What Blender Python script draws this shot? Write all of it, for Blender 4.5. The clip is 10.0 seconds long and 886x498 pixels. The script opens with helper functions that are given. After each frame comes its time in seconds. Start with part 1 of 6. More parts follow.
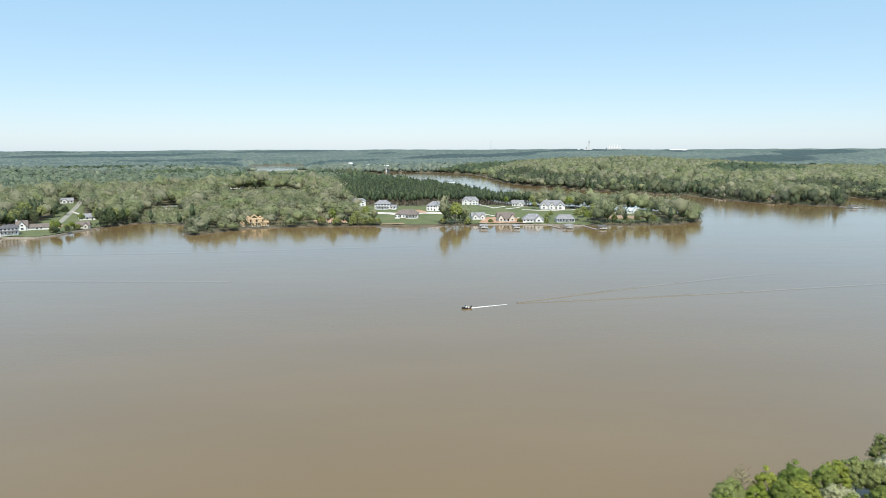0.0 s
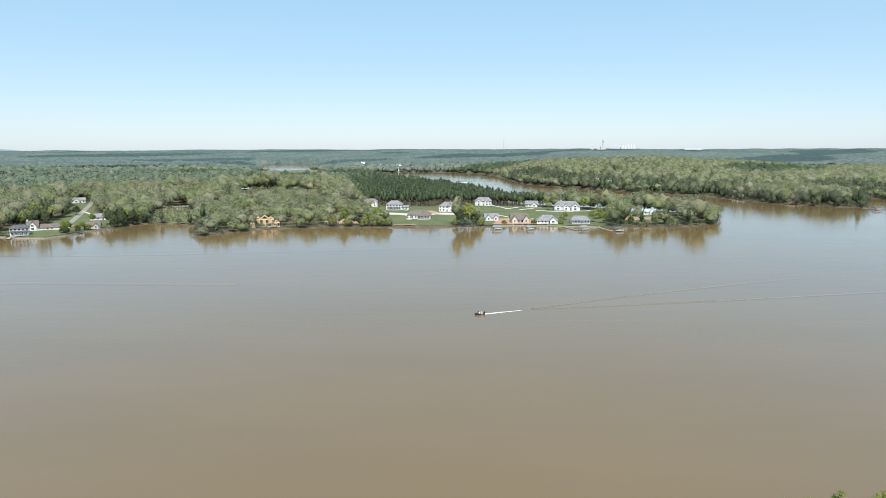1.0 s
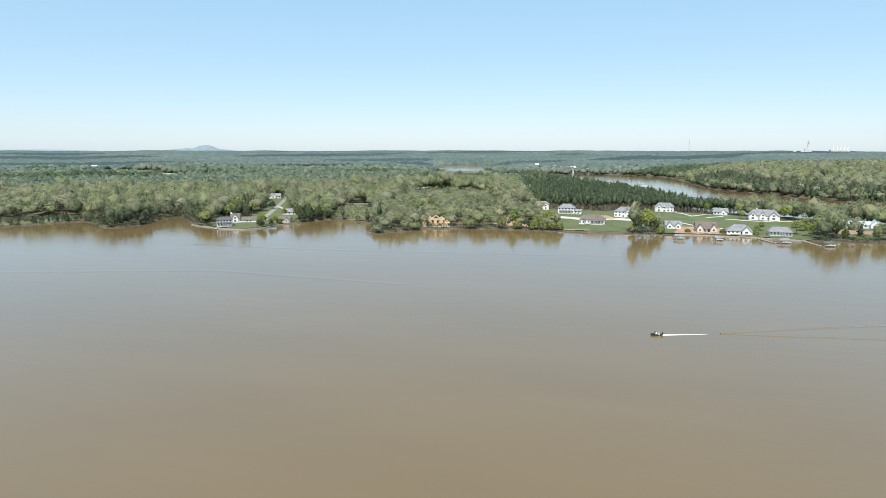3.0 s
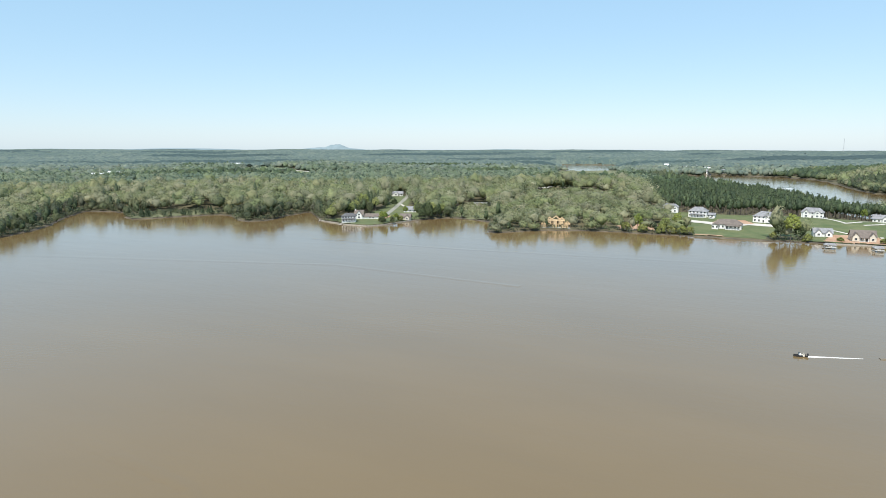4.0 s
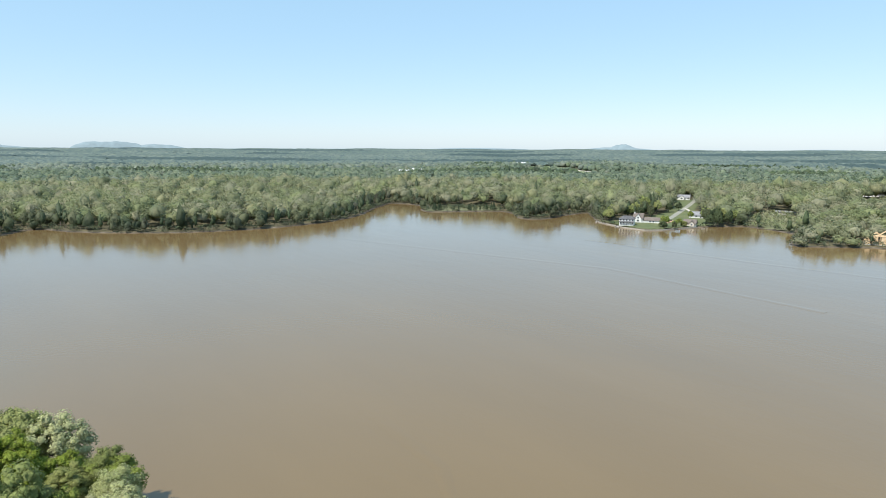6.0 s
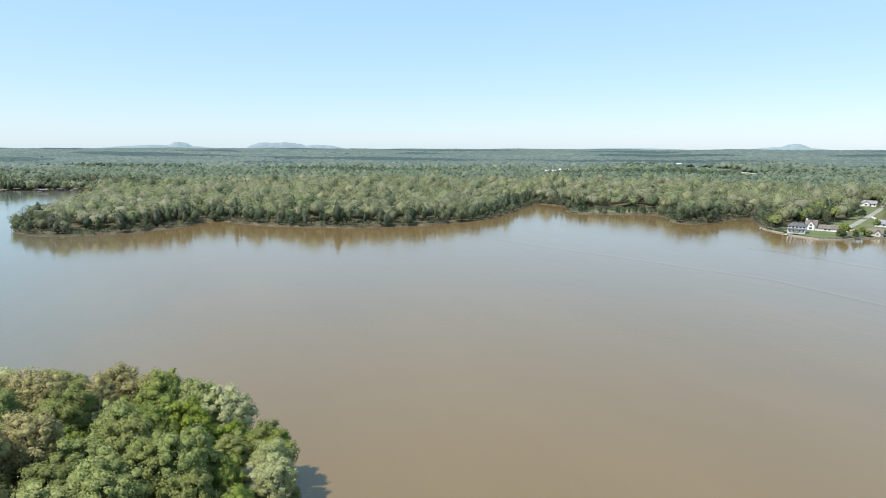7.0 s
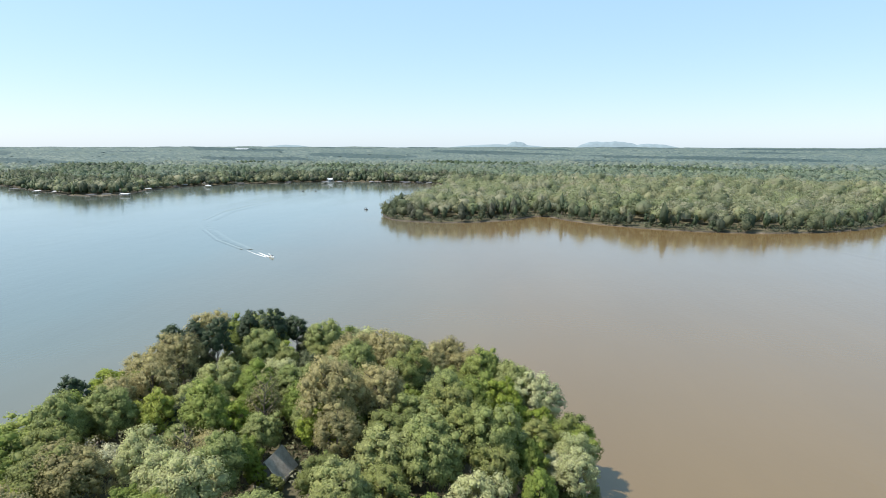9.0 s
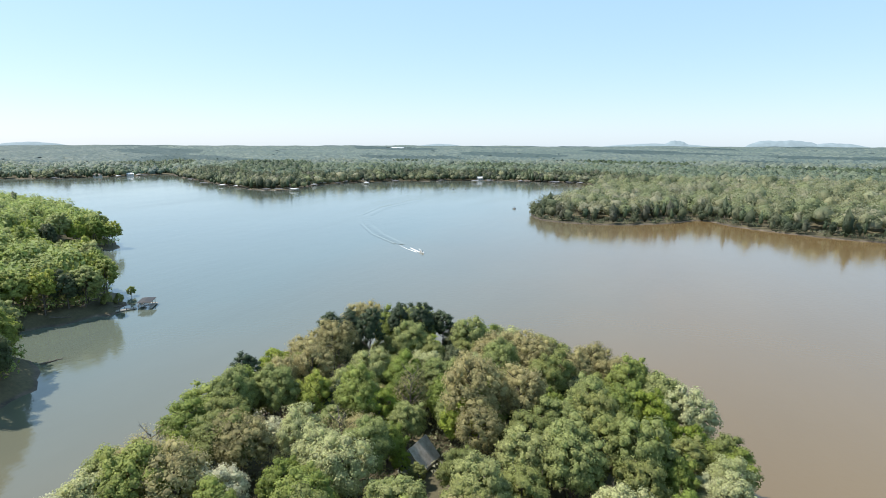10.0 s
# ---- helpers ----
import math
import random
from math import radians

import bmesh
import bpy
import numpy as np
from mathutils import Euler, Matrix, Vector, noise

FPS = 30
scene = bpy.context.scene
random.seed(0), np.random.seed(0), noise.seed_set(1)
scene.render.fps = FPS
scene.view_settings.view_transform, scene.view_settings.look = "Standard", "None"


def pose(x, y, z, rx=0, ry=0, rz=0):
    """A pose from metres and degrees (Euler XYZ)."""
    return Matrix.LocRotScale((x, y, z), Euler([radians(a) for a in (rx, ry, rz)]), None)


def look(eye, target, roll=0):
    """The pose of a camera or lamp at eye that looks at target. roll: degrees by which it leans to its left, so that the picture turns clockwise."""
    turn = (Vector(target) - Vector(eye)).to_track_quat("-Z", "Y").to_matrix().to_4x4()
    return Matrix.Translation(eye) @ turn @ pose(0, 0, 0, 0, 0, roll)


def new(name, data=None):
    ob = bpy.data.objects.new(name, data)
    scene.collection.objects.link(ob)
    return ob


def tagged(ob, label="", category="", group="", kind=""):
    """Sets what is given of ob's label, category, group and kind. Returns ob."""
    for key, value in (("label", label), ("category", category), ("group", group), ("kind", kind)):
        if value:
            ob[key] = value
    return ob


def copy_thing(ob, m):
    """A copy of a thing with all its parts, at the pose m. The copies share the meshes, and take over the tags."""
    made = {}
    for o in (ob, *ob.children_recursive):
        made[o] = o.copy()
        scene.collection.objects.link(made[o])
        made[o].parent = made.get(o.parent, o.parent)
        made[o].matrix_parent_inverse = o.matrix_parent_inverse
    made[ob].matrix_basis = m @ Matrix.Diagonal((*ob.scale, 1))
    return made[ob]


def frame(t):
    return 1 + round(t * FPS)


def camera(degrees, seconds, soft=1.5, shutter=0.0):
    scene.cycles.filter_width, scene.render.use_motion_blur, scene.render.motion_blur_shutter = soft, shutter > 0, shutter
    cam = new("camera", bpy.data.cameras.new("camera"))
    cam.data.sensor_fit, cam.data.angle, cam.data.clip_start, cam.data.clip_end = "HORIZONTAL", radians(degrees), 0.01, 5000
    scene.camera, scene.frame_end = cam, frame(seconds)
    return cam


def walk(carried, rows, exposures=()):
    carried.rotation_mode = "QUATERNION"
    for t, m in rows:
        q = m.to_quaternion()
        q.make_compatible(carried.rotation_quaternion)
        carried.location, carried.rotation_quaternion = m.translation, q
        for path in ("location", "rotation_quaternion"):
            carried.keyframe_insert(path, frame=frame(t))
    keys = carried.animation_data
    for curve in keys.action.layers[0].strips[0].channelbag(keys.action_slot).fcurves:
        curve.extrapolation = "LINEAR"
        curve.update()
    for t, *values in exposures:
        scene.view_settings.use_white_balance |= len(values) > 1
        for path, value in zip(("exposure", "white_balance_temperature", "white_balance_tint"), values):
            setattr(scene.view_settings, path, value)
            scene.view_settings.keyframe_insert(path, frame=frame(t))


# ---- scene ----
cam = camera(70.83, 10.0, soft=0.9)
walk(cam, [
    (0.0, pose(0.78, 2.90, 69.72, 80.81, 0.17, -2.19)),
    (0.5, pose(0.90, 7.55, 69.88, 80.78, 0.17, -1.77)),
    (1.0, pose(1.02, 12.36, 70.02, 80.77, 0.15, -1.04)),
    (1.5, pose(1.18, 16.25, 69.97, 80.79, 0.18, 0.79)),
    (2.0, pose(1.23, 19.99, 69.93, 80.81, 0.17, 4.31)),
    (2.5, pose(1.04, 23.47, 69.90, 80.81, 0.07, 9.15)),
    (2.7, pose(0.94, 24.87, 69.90, 80.86, 0.01, 11.35)),
    (3.8, pose(0.14, 32.03, 69.68, 80.83, -0.07, 23.69)),
    (4.0, pose(0.12, 32.93, 69.71, 80.81, -0.11, 25.82)),
    (4.5, pose(0.21, 34.89, 69.83, 80.79, -0.18, 30.99)),
    (5.0, pose(0.36, 36.32, 69.82, 80.77, -0.23, 36.62)),
    (5.5, pose(0.25, 37.83, 69.73, 80.73, -0.19, 44.27)),
    (6.0, pose(0.20, 38.03, 69.78, 80.74, -0.22, 51.29)),
    (6.2, pose(0.24, 38.08, 69.78, 80.73, -0.24, 53.97)),
    (7.3, pose(0.38, 38.39, 69.56, 80.71, -0.10, 68.33)),
    (7.5, pose(0.25, 38.24, 69.43, 80.70, -0.08, 70.78)),
    (8.0, pose(-0.07, 38.06, 69.14, 80.70, -0.08, 77.84)),
    (8.5, pose(0.06, 38.14, 69.15, 80.65, -0.09, 85.66)),
    (9.0, pose(-0.18, 38.69, 69.18, 80.59, -0.08, 93.88)),
    (9.5, pose(-0.11, 38.66, 69.25, 80.55, -0.09, 100.81)),
    (10.0, pose(0.12, 38.33, 69.42, 80.48, -0.15, 107.46)),
], exposures=[(0, 0.44, 6500, 10), (5, 0.5, 6500, 10), (7.5, 0.59, 6510, 11), (10, 0.64, 6560, 13.5)])

# ---- daylight ----
SUN_AZ, SUN_EL = 184.0, 57.0     # degrees, counter-clockwise from +y


def daylight():
    world = bpy.data.worlds.new("sky")
    scene.world = world
    world.use_nodes = True
    nt = world.node_tree
    nt.nodes.clear()
    out = nt.nodes.new("ShaderNodeOutputWorld")
    bg = nt.nodes.new("ShaderNodeBackground")
    sky = nt.nodes.new("ShaderNodeTexSky")
    sky.sky_type = "NISHITA"
    sky.sun_disc = False
    sky.sun_elevation = radians(SUN_EL)
    sky.sun_rotation = radians(-SUN_AZ)
    sky.altitude = 100
    sky.air_density, sky.dust_density, sky.ozone_density = 1.0, 0.35, 1.0
    bg.inputs["Strength"].default_value = 0.119
    tint = nt.nodes.new("ShaderNodeMix")
    tint.data_type, tint.blend_type = "RGBA", "MULTIPLY"
    tint.inputs[0].default_value = 1.0
    tint.inputs[7].default_value = (0.44, 0.38, 0.37, 1)
    nt.links.new(sky.outputs[0], tint.inputs[6])
    haze = nt.nodes.new("ShaderNodeMix")     # thin even spring haze over the whole sky
    haze.data_type, haze.blend_type = "RGBA", "ADD"
    haze.inputs[0].default_value = 1.0
    haze.inputs[7].default_value = (1.5, 2.75, 3.7, 1)
    nt.links.new(tint.outputs[2], haze.inputs[6])
    nt.links.new(haze.outputs[2], bg.inputs["Color"])
    nt.links.new(bg.outputs[0], out.inputs["Surface"])
    lamp = bpy.data.lights.new("sun", "SUN")
    lamp.energy, lamp.angle, lamp.color = 4.2, radians(0.53), (1.0, 0.95, 0.87)
    a, e = radians(SUN_AZ), radians(SUN_EL)
    way = Vector((-math.sin(a) * math.cos(e), math.cos(a) * math.cos(e), math.sin(e)))
    sun = new("sun", lamp)
    sun.matrix_world = look(way * 300, (0, 0, 0))


daylight()

# ---- materials ----
def material(name):
    m = bpy.data.materials.new(name)
    m.use_nodes = True
    nt = m.node_tree
    nt.nodes.clear()
    out = nt.nodes.new("ShaderNodeOutputMaterial")
    bsdf = nt.nodes.new("ShaderNodeBsdfPrincipled")
    nt.links.new(bsdf.outputs[0], out.inputs["Surface"])
    return m, nt, bsdf


def node(nt, kind, **values):
    n = nt.nodes.new(kind)
    for key, value in values.items():
        if key in n.inputs:
            n.inputs[key].default_value = value
    return n


def ramp(nt, source, stops):
    r = nt.nodes.new("ShaderNodeValToRGB")
    el = r.color_ramp.elements
    while len(el) < len(stops):
        el.new(0.5)
    for e, (at, c) in zip(el, stops):
        e.position, e.color = at, (*c, 1)
    nt.links.new(source, r.inputs[0])
    return r


def mixed(nt, fac, a, b, blend="MIX"):
    m = nt.nodes.new("ShaderNodeMix")
    m.data_type, m.blend_type = "RGBA", blend
    for socket, value in ((m.inputs[0], fac), (m.inputs[6], a), (m.inputs[7], b)):
        if isinstance(value, (int, float)):
            socket.default_value = value
        elif isinstance(value, tuple):
            socket.default_value = (*value, 1)
        else:
            nt.links.new(value, socket)
    return m.outputs[2]


def mapped(nt, scale=(1, 1, 1)):
    geo = nt.nodes.new("ShaderNodeNewGeometry")
    mp = nt.nodes.new("ShaderNodeMapping")
    mp.inputs["Scale"].default_value = scale
    nt.links.new(geo.outputs["Position"], mp.inputs["Vector"])
    return mp.outputs[0]


def noise_at(nt, vec, scale, detail=4.0, rough=0.55):
    n = node(nt, "ShaderNodeTexNoise", Scale=scale, Detail=detail, Roughness=rough)
    nt.links.new(vec, n.inputs["Vector"])
    return n.outputs["Fac"]


def bumped(nt, bsdf, height, strength, distance):
    b = node(nt, "ShaderNodeBump", Strength=strength, Distance=distance)
    nt.links.new(height, b.inputs["Height"])
    nt.links.new(b.outputs[0], bsdf.inputs["Normal"])


def rough_surface(name, dark, light, scale, fine, roughness=0.8, bump=0.3, metallic=0.0):
    """A surface whose colour wanders between two tones at two sizes."""
    m, nt, bsdf = material(name)
    vec = mapped(nt)
    a = noise_at(nt, vec, scale)
    b = noise_at(nt, vec, fine, 3.0)
    c = ramp(nt, a, [(0.3, dark), (0.7, light)])
    d = ramp(nt, b, [(0.25, (0.72, 0.72, 0.72)), (0.75, (1.15, 1.15, 1.15))])
    nt.links.new(mixed(nt, 1.0, c.outputs[0], d.outputs[0], "MULTIPLY"), bsdf.inputs["Base Color"])
    bsdf.inputs["Roughness"].default_value = roughness
    bsdf.inputs["Metallic"].default_value = metallic
    bumped(nt, bsdf, b, bump, 0.05)
    return m


def water_material():
    m, nt, bsdf = material("muddy_water")
    geo = nt.nodes.new("ShaderNodeNewGeometry")
    # silt: brown in the main basin, greener and clearer towards the south-west arm
    sep = nt.nodes.new("ShaderNodeSeparateXYZ")
    nt.links.new(geo.outputs["Position"], sep.inputs[0])
    big = noise_at(nt, mapped(nt, (1, 1, 1)), 0.006, 3.0)
    mr = node(nt, "ShaderNodeMapRange")
    mr.inputs["From Min"].default_value, mr.inputs["From Max"].default_value = -150.0, 60.0
    add = nt.nodes.new("ShaderNodeMath")
    add.operation = "MULTIPLY_ADD"
    add.inputs[1].default_value = 120.0
    nt.links.new(big, add.inputs[0])
    nt.links.new(sep.outputs[1], add.inputs[2])
    sub = nt.nodes.new("ShaderNodeMath")
    sub.operation = "SUBTRACT"
    sub.inputs[1].default_value = 60.0
    nt.links.new(add.outputs[0], sub.inputs[0])
    nt.links.new(sub.outputs[0], mr.inputs["Value"])
    silt = mixed(nt, mr.outputs[0], WATER_CLEAR, WATER_MUD)
    streak = noise_at(nt, mapped(nt, (0.35, 1.0, 1.0)), 0.02, 4.0)
    tone = ramp(nt, streak, [(0.3, (0.94, 0.94, 0.94)), (0.7, (1.05, 1.05, 1.05))])
    nt.links.new(mixed(nt, 1.0, silt, tone.outputs[0], "MULTIPLY"), bsdf.inputs["Base Color"])
    bsdf.inputs["IOR"].default_value = 1.6
    gust = ramp(nt, noise_at(nt, mapped(nt, (0.25, 1.0, 1.0)), 0.013, 4.0),
                [(0.35, (0.05, 0.05, 0.05)), (0.7, (0.13, 0.13, 0.13))])
    nt.links.new(gust.outputs[0], bsdf.inputs["Roughness"])
    ripple = noise_at(nt, mapped(nt, (0.8, 1.0, 1.0)), 0.6, 3.0)
    swell = noise_at(nt, mapped(nt, (0.3, 1.0, 1.0)), 0.12, 2.0)
    both = nt.nodes.new("ShaderNodeMath")
    both.operation = "MULTIPLY_ADD"
    both.inputs[1].default_value = 1.5
    nt.links.new(swell, both.inputs[0])
    nt.links.new(ripple, both.inputs[2])
    bumped(nt, bsdf, both.outputs[0], 0.3, 0.13)
    return m


def leaf_material(name, tones, spread=0.25, patch_size=0.0, cover=0.42, stands=0.9):
    """Foliage: each tree has a tone of its own, each spray of leaves differs a little from its neighbours."""
    m, nt, bsdf = material(name)
    if patch_size:
        # woods in one mesh: the tree's own number, swayed by stands of alike trees
        own = nt.nodes.new("ShaderNodeAttribute")
        own.attribute_name = "tree"
        stand = noise_at(nt, mapped(nt), 0.1 / patch_size, 3.0)
        mix = nt.nodes.new("ShaderNodeMath")
        mix.operation = "MULTIPLY_ADD"
        mix.inputs[1].default_value = 0.72
        nt.links.new(own.outputs["Fac"], mix.inputs[0])
        sc = nt.nodes.new("ShaderNodeMath")
        sc.operation = "MULTIPLY_ADD"
        sc.inputs[1].default_value, sc.inputs[2].default_value = stands, 0.14 - stands / 2
        nt.links.new(stand, sc.inputs[0])
        nt.links.new(sc.outputs[0], mix.inputs[2])
        source = mix.outputs[0]
    else:
        info = nt.nodes.new("ShaderNodeObjectInfo")
        source = info.outputs["Random"]
    n = len(tones)
    tone = ramp(nt, source, [((i + 0.5) / n, c) for i, c in enumerate(tones)])
    geo = nt.nodes.new("ShaderNodeNewGeometry")
    fleck = ramp(nt, geo.outputs["Random Per Island"], [(0.0, (1 - spread,) * 3), (1.0, (1 + spread, 1 + spread, 1 + 0.6 * spread))])
    colour = mixed(nt, 1.0, tone.outputs[0], fleck.outputs[0], "MULTIPLY")
    size = patch_size / 9.0 if patch_size else 0.5
    tuft = noise_at(nt, mapped(nt), 1.0 / size, 4.0, 0.7)
    k = 0.14
    sprig = ramp(nt, tuft, [(0.32, (1 - k, 1 - k, 1 - 1.1 * k)), (0.68, (1 + k, 1 + k, 1 + 0.9 * k))])
    colour = mixed(nt, 1.0, colour, sprig.outputs[0], "MULTIPLY")
    bumped(nt, bsdf, tuft, 0.45, 0.6 * size)
    nt.links.new(colour, bsdf.inputs["Base Color"])
    bsdf.inputs["Roughness"].default_value = 0.6
    bsdf.inputs["Specular IOR Level"].default_value = 0.25
    tr = nt.nodes.new("ShaderNodeBsdfTranslucent")
    nt.links.new(colour, tr.inputs["Color"])
    ms = nt.nodes.new("ShaderNodeMixShader")
    ms.inputs[0].default_value = cover
    nt.links.new(bsdf.outputs[0], ms.inputs[1])
    nt.links.new(tr.outputs[0], ms.inputs[2])
    out = [x for x in nt.nodes if x.type == "OUTPUT_MATERIAL"][0]
    nt.links.new(ms.outputs[0], out.inputs["Surface"])
    return m


def plain(name, colour, roughness=0.6, metallic=0.0, wear=0.12, scale=0.8):
    lo, hi = tuple(c * (1 - wear) for c in colour), tuple(min(c * (1 + wear), 0.95) for c in colour)
    return rough_surface(name, lo, hi, scale, scale * 7, roughness, 0.1, metallic)


def ground_material():
    """Leaf litter and low green, with wet clay where the land meets the water."""
    m, nt, bsdf = material("woodland_floor")
    vec = mapped(nt)
    litter = ramp(nt, noise_at(nt, vec, 0.05), [(0.3, (0.06, 0.055, 0.03)), (0.7, (0.14, 0.12, 0.065))])
    fine = ramp(nt, noise_at(nt, vec, 0.9, 3.0), [(0.25, (0.72, 0.72, 0.72)), (0.75, (1.2, 1.2, 1.15))])
    clay = ramp(nt, noise_at(nt, vec, 0.12), [(0.40, (0.06, 0.05, 0.04)), (0.62, (0.13, 0.105, 0.08)), (0.78, (0.28, 0.23, 0.18))])
    sep = nt.nodes.new("ShaderNodeSeparateXYZ")
    nt.links.new(vec, sep.inputs[0])
    edge = node(nt, "ShaderNodeMapRange")
    edge.inputs["From Min"].default_value, edge.inputs["From Max"].default_value = 0.35, 0.8
    nt.links.new(sep.outputs[2], edge.inputs["Value"])
    c = mixed(nt, edge.outputs[0], clay.outputs[0], litter.outputs[0])
    nt.links.new(mixed(nt, 1.0, c, fine.outputs[0], "MULTIPLY"), bsdf.inputs["Base Color"])
    bsdf.inputs["Roughness"].default_value = 0.95
    bumped(nt, bsdf, noise_at(nt, vec, 1.5, 4.0), 0.4, 0.1)
    return m


WATER_MUD, WATER_CLEAR = (0.170, 0.115, 0.052), (0.105, 0.126, 0.100)
M_WATER = water_material()
M_FLOOR = ground_material()
M_BANK = rough_surface("shore_clay", (0.20, 0.13, 0.085), (0.36, 0.26, 0.18), 0.15, 1.5, 0.9)
M_GRASS = rough_surface("mown_grass", (0.075, 0.105, 0.034), (0.135, 0.145, 0.06), 0.09, 1.2, 0.9)
M_FIELD = rough_surface("pale_pasture", (0.16, 0.19, 0.075), (0.24, 0.26, 0.12), 0.02, 0.5, 0.9)
M_SCRUB = rough_surface("rough_scrub", (0.11, 0.12, 0.055), (0.19, 0.19, 0.10), 0.05, 0.8, 0.95)
M_CLAY = rough_surface("bare_red_clay", (0.34, 0.19, 0.115), (0.46, 0.31, 0.21), 0.1, 1.0, 0.95)
M_ROAD = rough_surface("worn_concrete", (0.46, 0.43, 0.38), (0.60, 0.56, 0.50), 0.08, 1.5, 0.9)
M_STREET = rough_surface("old_street_asphalt", (0.21, 0.21, 0.175), (0.32, 0.31, 0.26), 0.1, 1.5, 0.9)
M_BARK = rough_surface("bark", (0.09, 0.075, 0.06), (0.20, 0.17, 0.14), 0.8, 6.0, 0.95)
M_WHITE = plain("white_paint", (0.80, 0.79, 0.76), 0.6, wear=0.06)
M_CREAM = plain("cream_siding", (0.62, 0.57, 0.48), 0.7)
M_GREYWALL = plain("grey_siding", (0.42, 0.42, 0.41), 0.7)
M_SHINGLE = rough_surface("grey_shingles", (0.17, 0.17, 0.18), (0.30, 0.30, 0.31), 0.5, 5.0, 0.85)
M_SHINGLE_B = rough_surface("brown_shingles", (0.12, 0.10, 0.09), (0.20, 0.165, 0.14), 0.5, 5.0, 0.85)
M_SHINGLE_D = rough_surface("dark_shingles", (0.07, 0.07, 0.075), (0.13, 0.13, 0.135), 0.5, 5.0, 0.85)
M_METAL = plain("white_metal_roof", (0.74, 0.75, 0.76), 0.4, 0.0, 0.05)
M_BLUE = plain("pale_blue_metal_roof", (0.50, 0.60, 0.66), 0.4, 0.0, 0.08)
M_GLASS = plain("dark_window_glass", (0.035, 0.045, 0.055), 0.08, wear=0.3)
M_TIMBER = rough_surface("new_timber", (0.52, 0.36, 0.20), (0.68, 0.52, 0.33), 0.7, 6.0, 0.8)
M_DECK = rough_surface("grey_decking", (0.30, 0.27, 0.23), (0.46, 0.42, 0.36), 0.8, 6.0, 0.85)
M_STEEL = plain("galvanised_steel", (0.42, 0.43, 0.44), 0.4, 0.7)
M_DARK = plain("black_rubber", (0.03, 0.03, 0.032), 0.7)
M_HULL = plain("white_gelcoat", (0.80, 0.80, 0.78), 0.25, wear=0.04)
M_FOAM = rough_surface("foam", (0.60, 0.58, 0.54), (0.85, 0.84, 0.82), 0.8, 3.0, 0.9, 0.6)
M_ROCK = rough_surface("weathered_rock", (0.10, 0.085, 0.075), (0.24, 0.20, 0.17), 0.9, 5.0, 0.9, 0.6)
M_CONC = plain("pale_concrete", (0.60, 0.60, 0.58), 0.8)
# skyline hills: distance haze painted as blue-grey base colour
M_HILL = plain("hazed_glowing_slope", (0.12, 0.155, 0.17), 0.95, wear=0.1, scale=0.004)
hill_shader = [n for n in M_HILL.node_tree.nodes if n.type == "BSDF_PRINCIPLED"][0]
# an added glow of the same blue-grey stands in for airlight
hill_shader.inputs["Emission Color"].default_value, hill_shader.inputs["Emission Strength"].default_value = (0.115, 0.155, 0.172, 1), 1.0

OLIVE = [(0.237, 0.254, 0.142), (0.139, 0.169, 0.091), (0.318, 0.316, 0.181), (0.218, 0.262, 0.125), (0.357, 0.348, 0.235), (0.250, 0.259, 0.171), (0.287, 0.320, 0.159), (0.168, 0.199, 0.109), (0.308, 0.303, 0.194)]
M_WOODS = leaf_material("spring_woodland", OLIVE, 0.09, 11.0, 0.42, 1.5)
M_SHOREWOODS = leaf_material("shore_woodland", [(0.094, 0.125, 0.066), (0.150, 0.171, 0.090), (0.052, 0.075, 0.044), (0.183, 0.198, 0.113), (0.075, 0.099, 0.059), (0.129, 0.132, 0.094), (0.110, 0.143, 0.071)], 0.11, 11.0)
# far, farther and horizon woods: bluish haze of distance painted into the leaf tones
M_WOODS_FAR = leaf_material("hazed_distant_woodland", [(0.152, 0.204, 0.146), (0.215, 0.263, 0.167), (0.116, 0.164, 0.124), (0.251, 0.292, 0.194), (0.161, 0.208, 0.151), (0.223, 0.248, 0.194)], 0.1, 16.0)
M_HORIZON = leaf_material("hazed_horizon_woodland", [(0.095, 0.133, 0.119), (0.150, 0.184, 0.145), (0.078, 0.115, 0.111), (0.189, 0.219, 0.175), (0.111, 0.150, 0.133)], 0.1, 40.0, 0.2, 2.6)
M_HORIZON_PINE = leaf_material("hazed_horizon_pines", [(0.05, 0.08, 0.075), (0.07, 0.098, 0.088)], 0.1, 40.0, 0.2)
M_WOODS_MID = leaf_material("hazed_farther_woodland", [(0.144, 0.187, 0.155), (0.202, 0.237, 0.181), (0.105, 0.146, 0.135), (0.231, 0.261, 0.208), (0.153, 0.191, 0.166)], 0.15, 22.0, 0.3, 1.6)
M_BANKWOODS = leaf_material("green_bank_woodland", [(0.270, 0.346, 0.097), (0.324, 0.389, 0.124), (0.205, 0.270, 0.086), (0.356, 0.405, 0.151), (0.292, 0.335, 0.130)], 0.28, 8.0)
M_PINES = leaf_material("pine_stand", [(0.041, 0.062, 0.034), (0.057, 0.081, 0.042), (0.074, 0.100, 0.050)], 0.3, 7.0, 0.15)
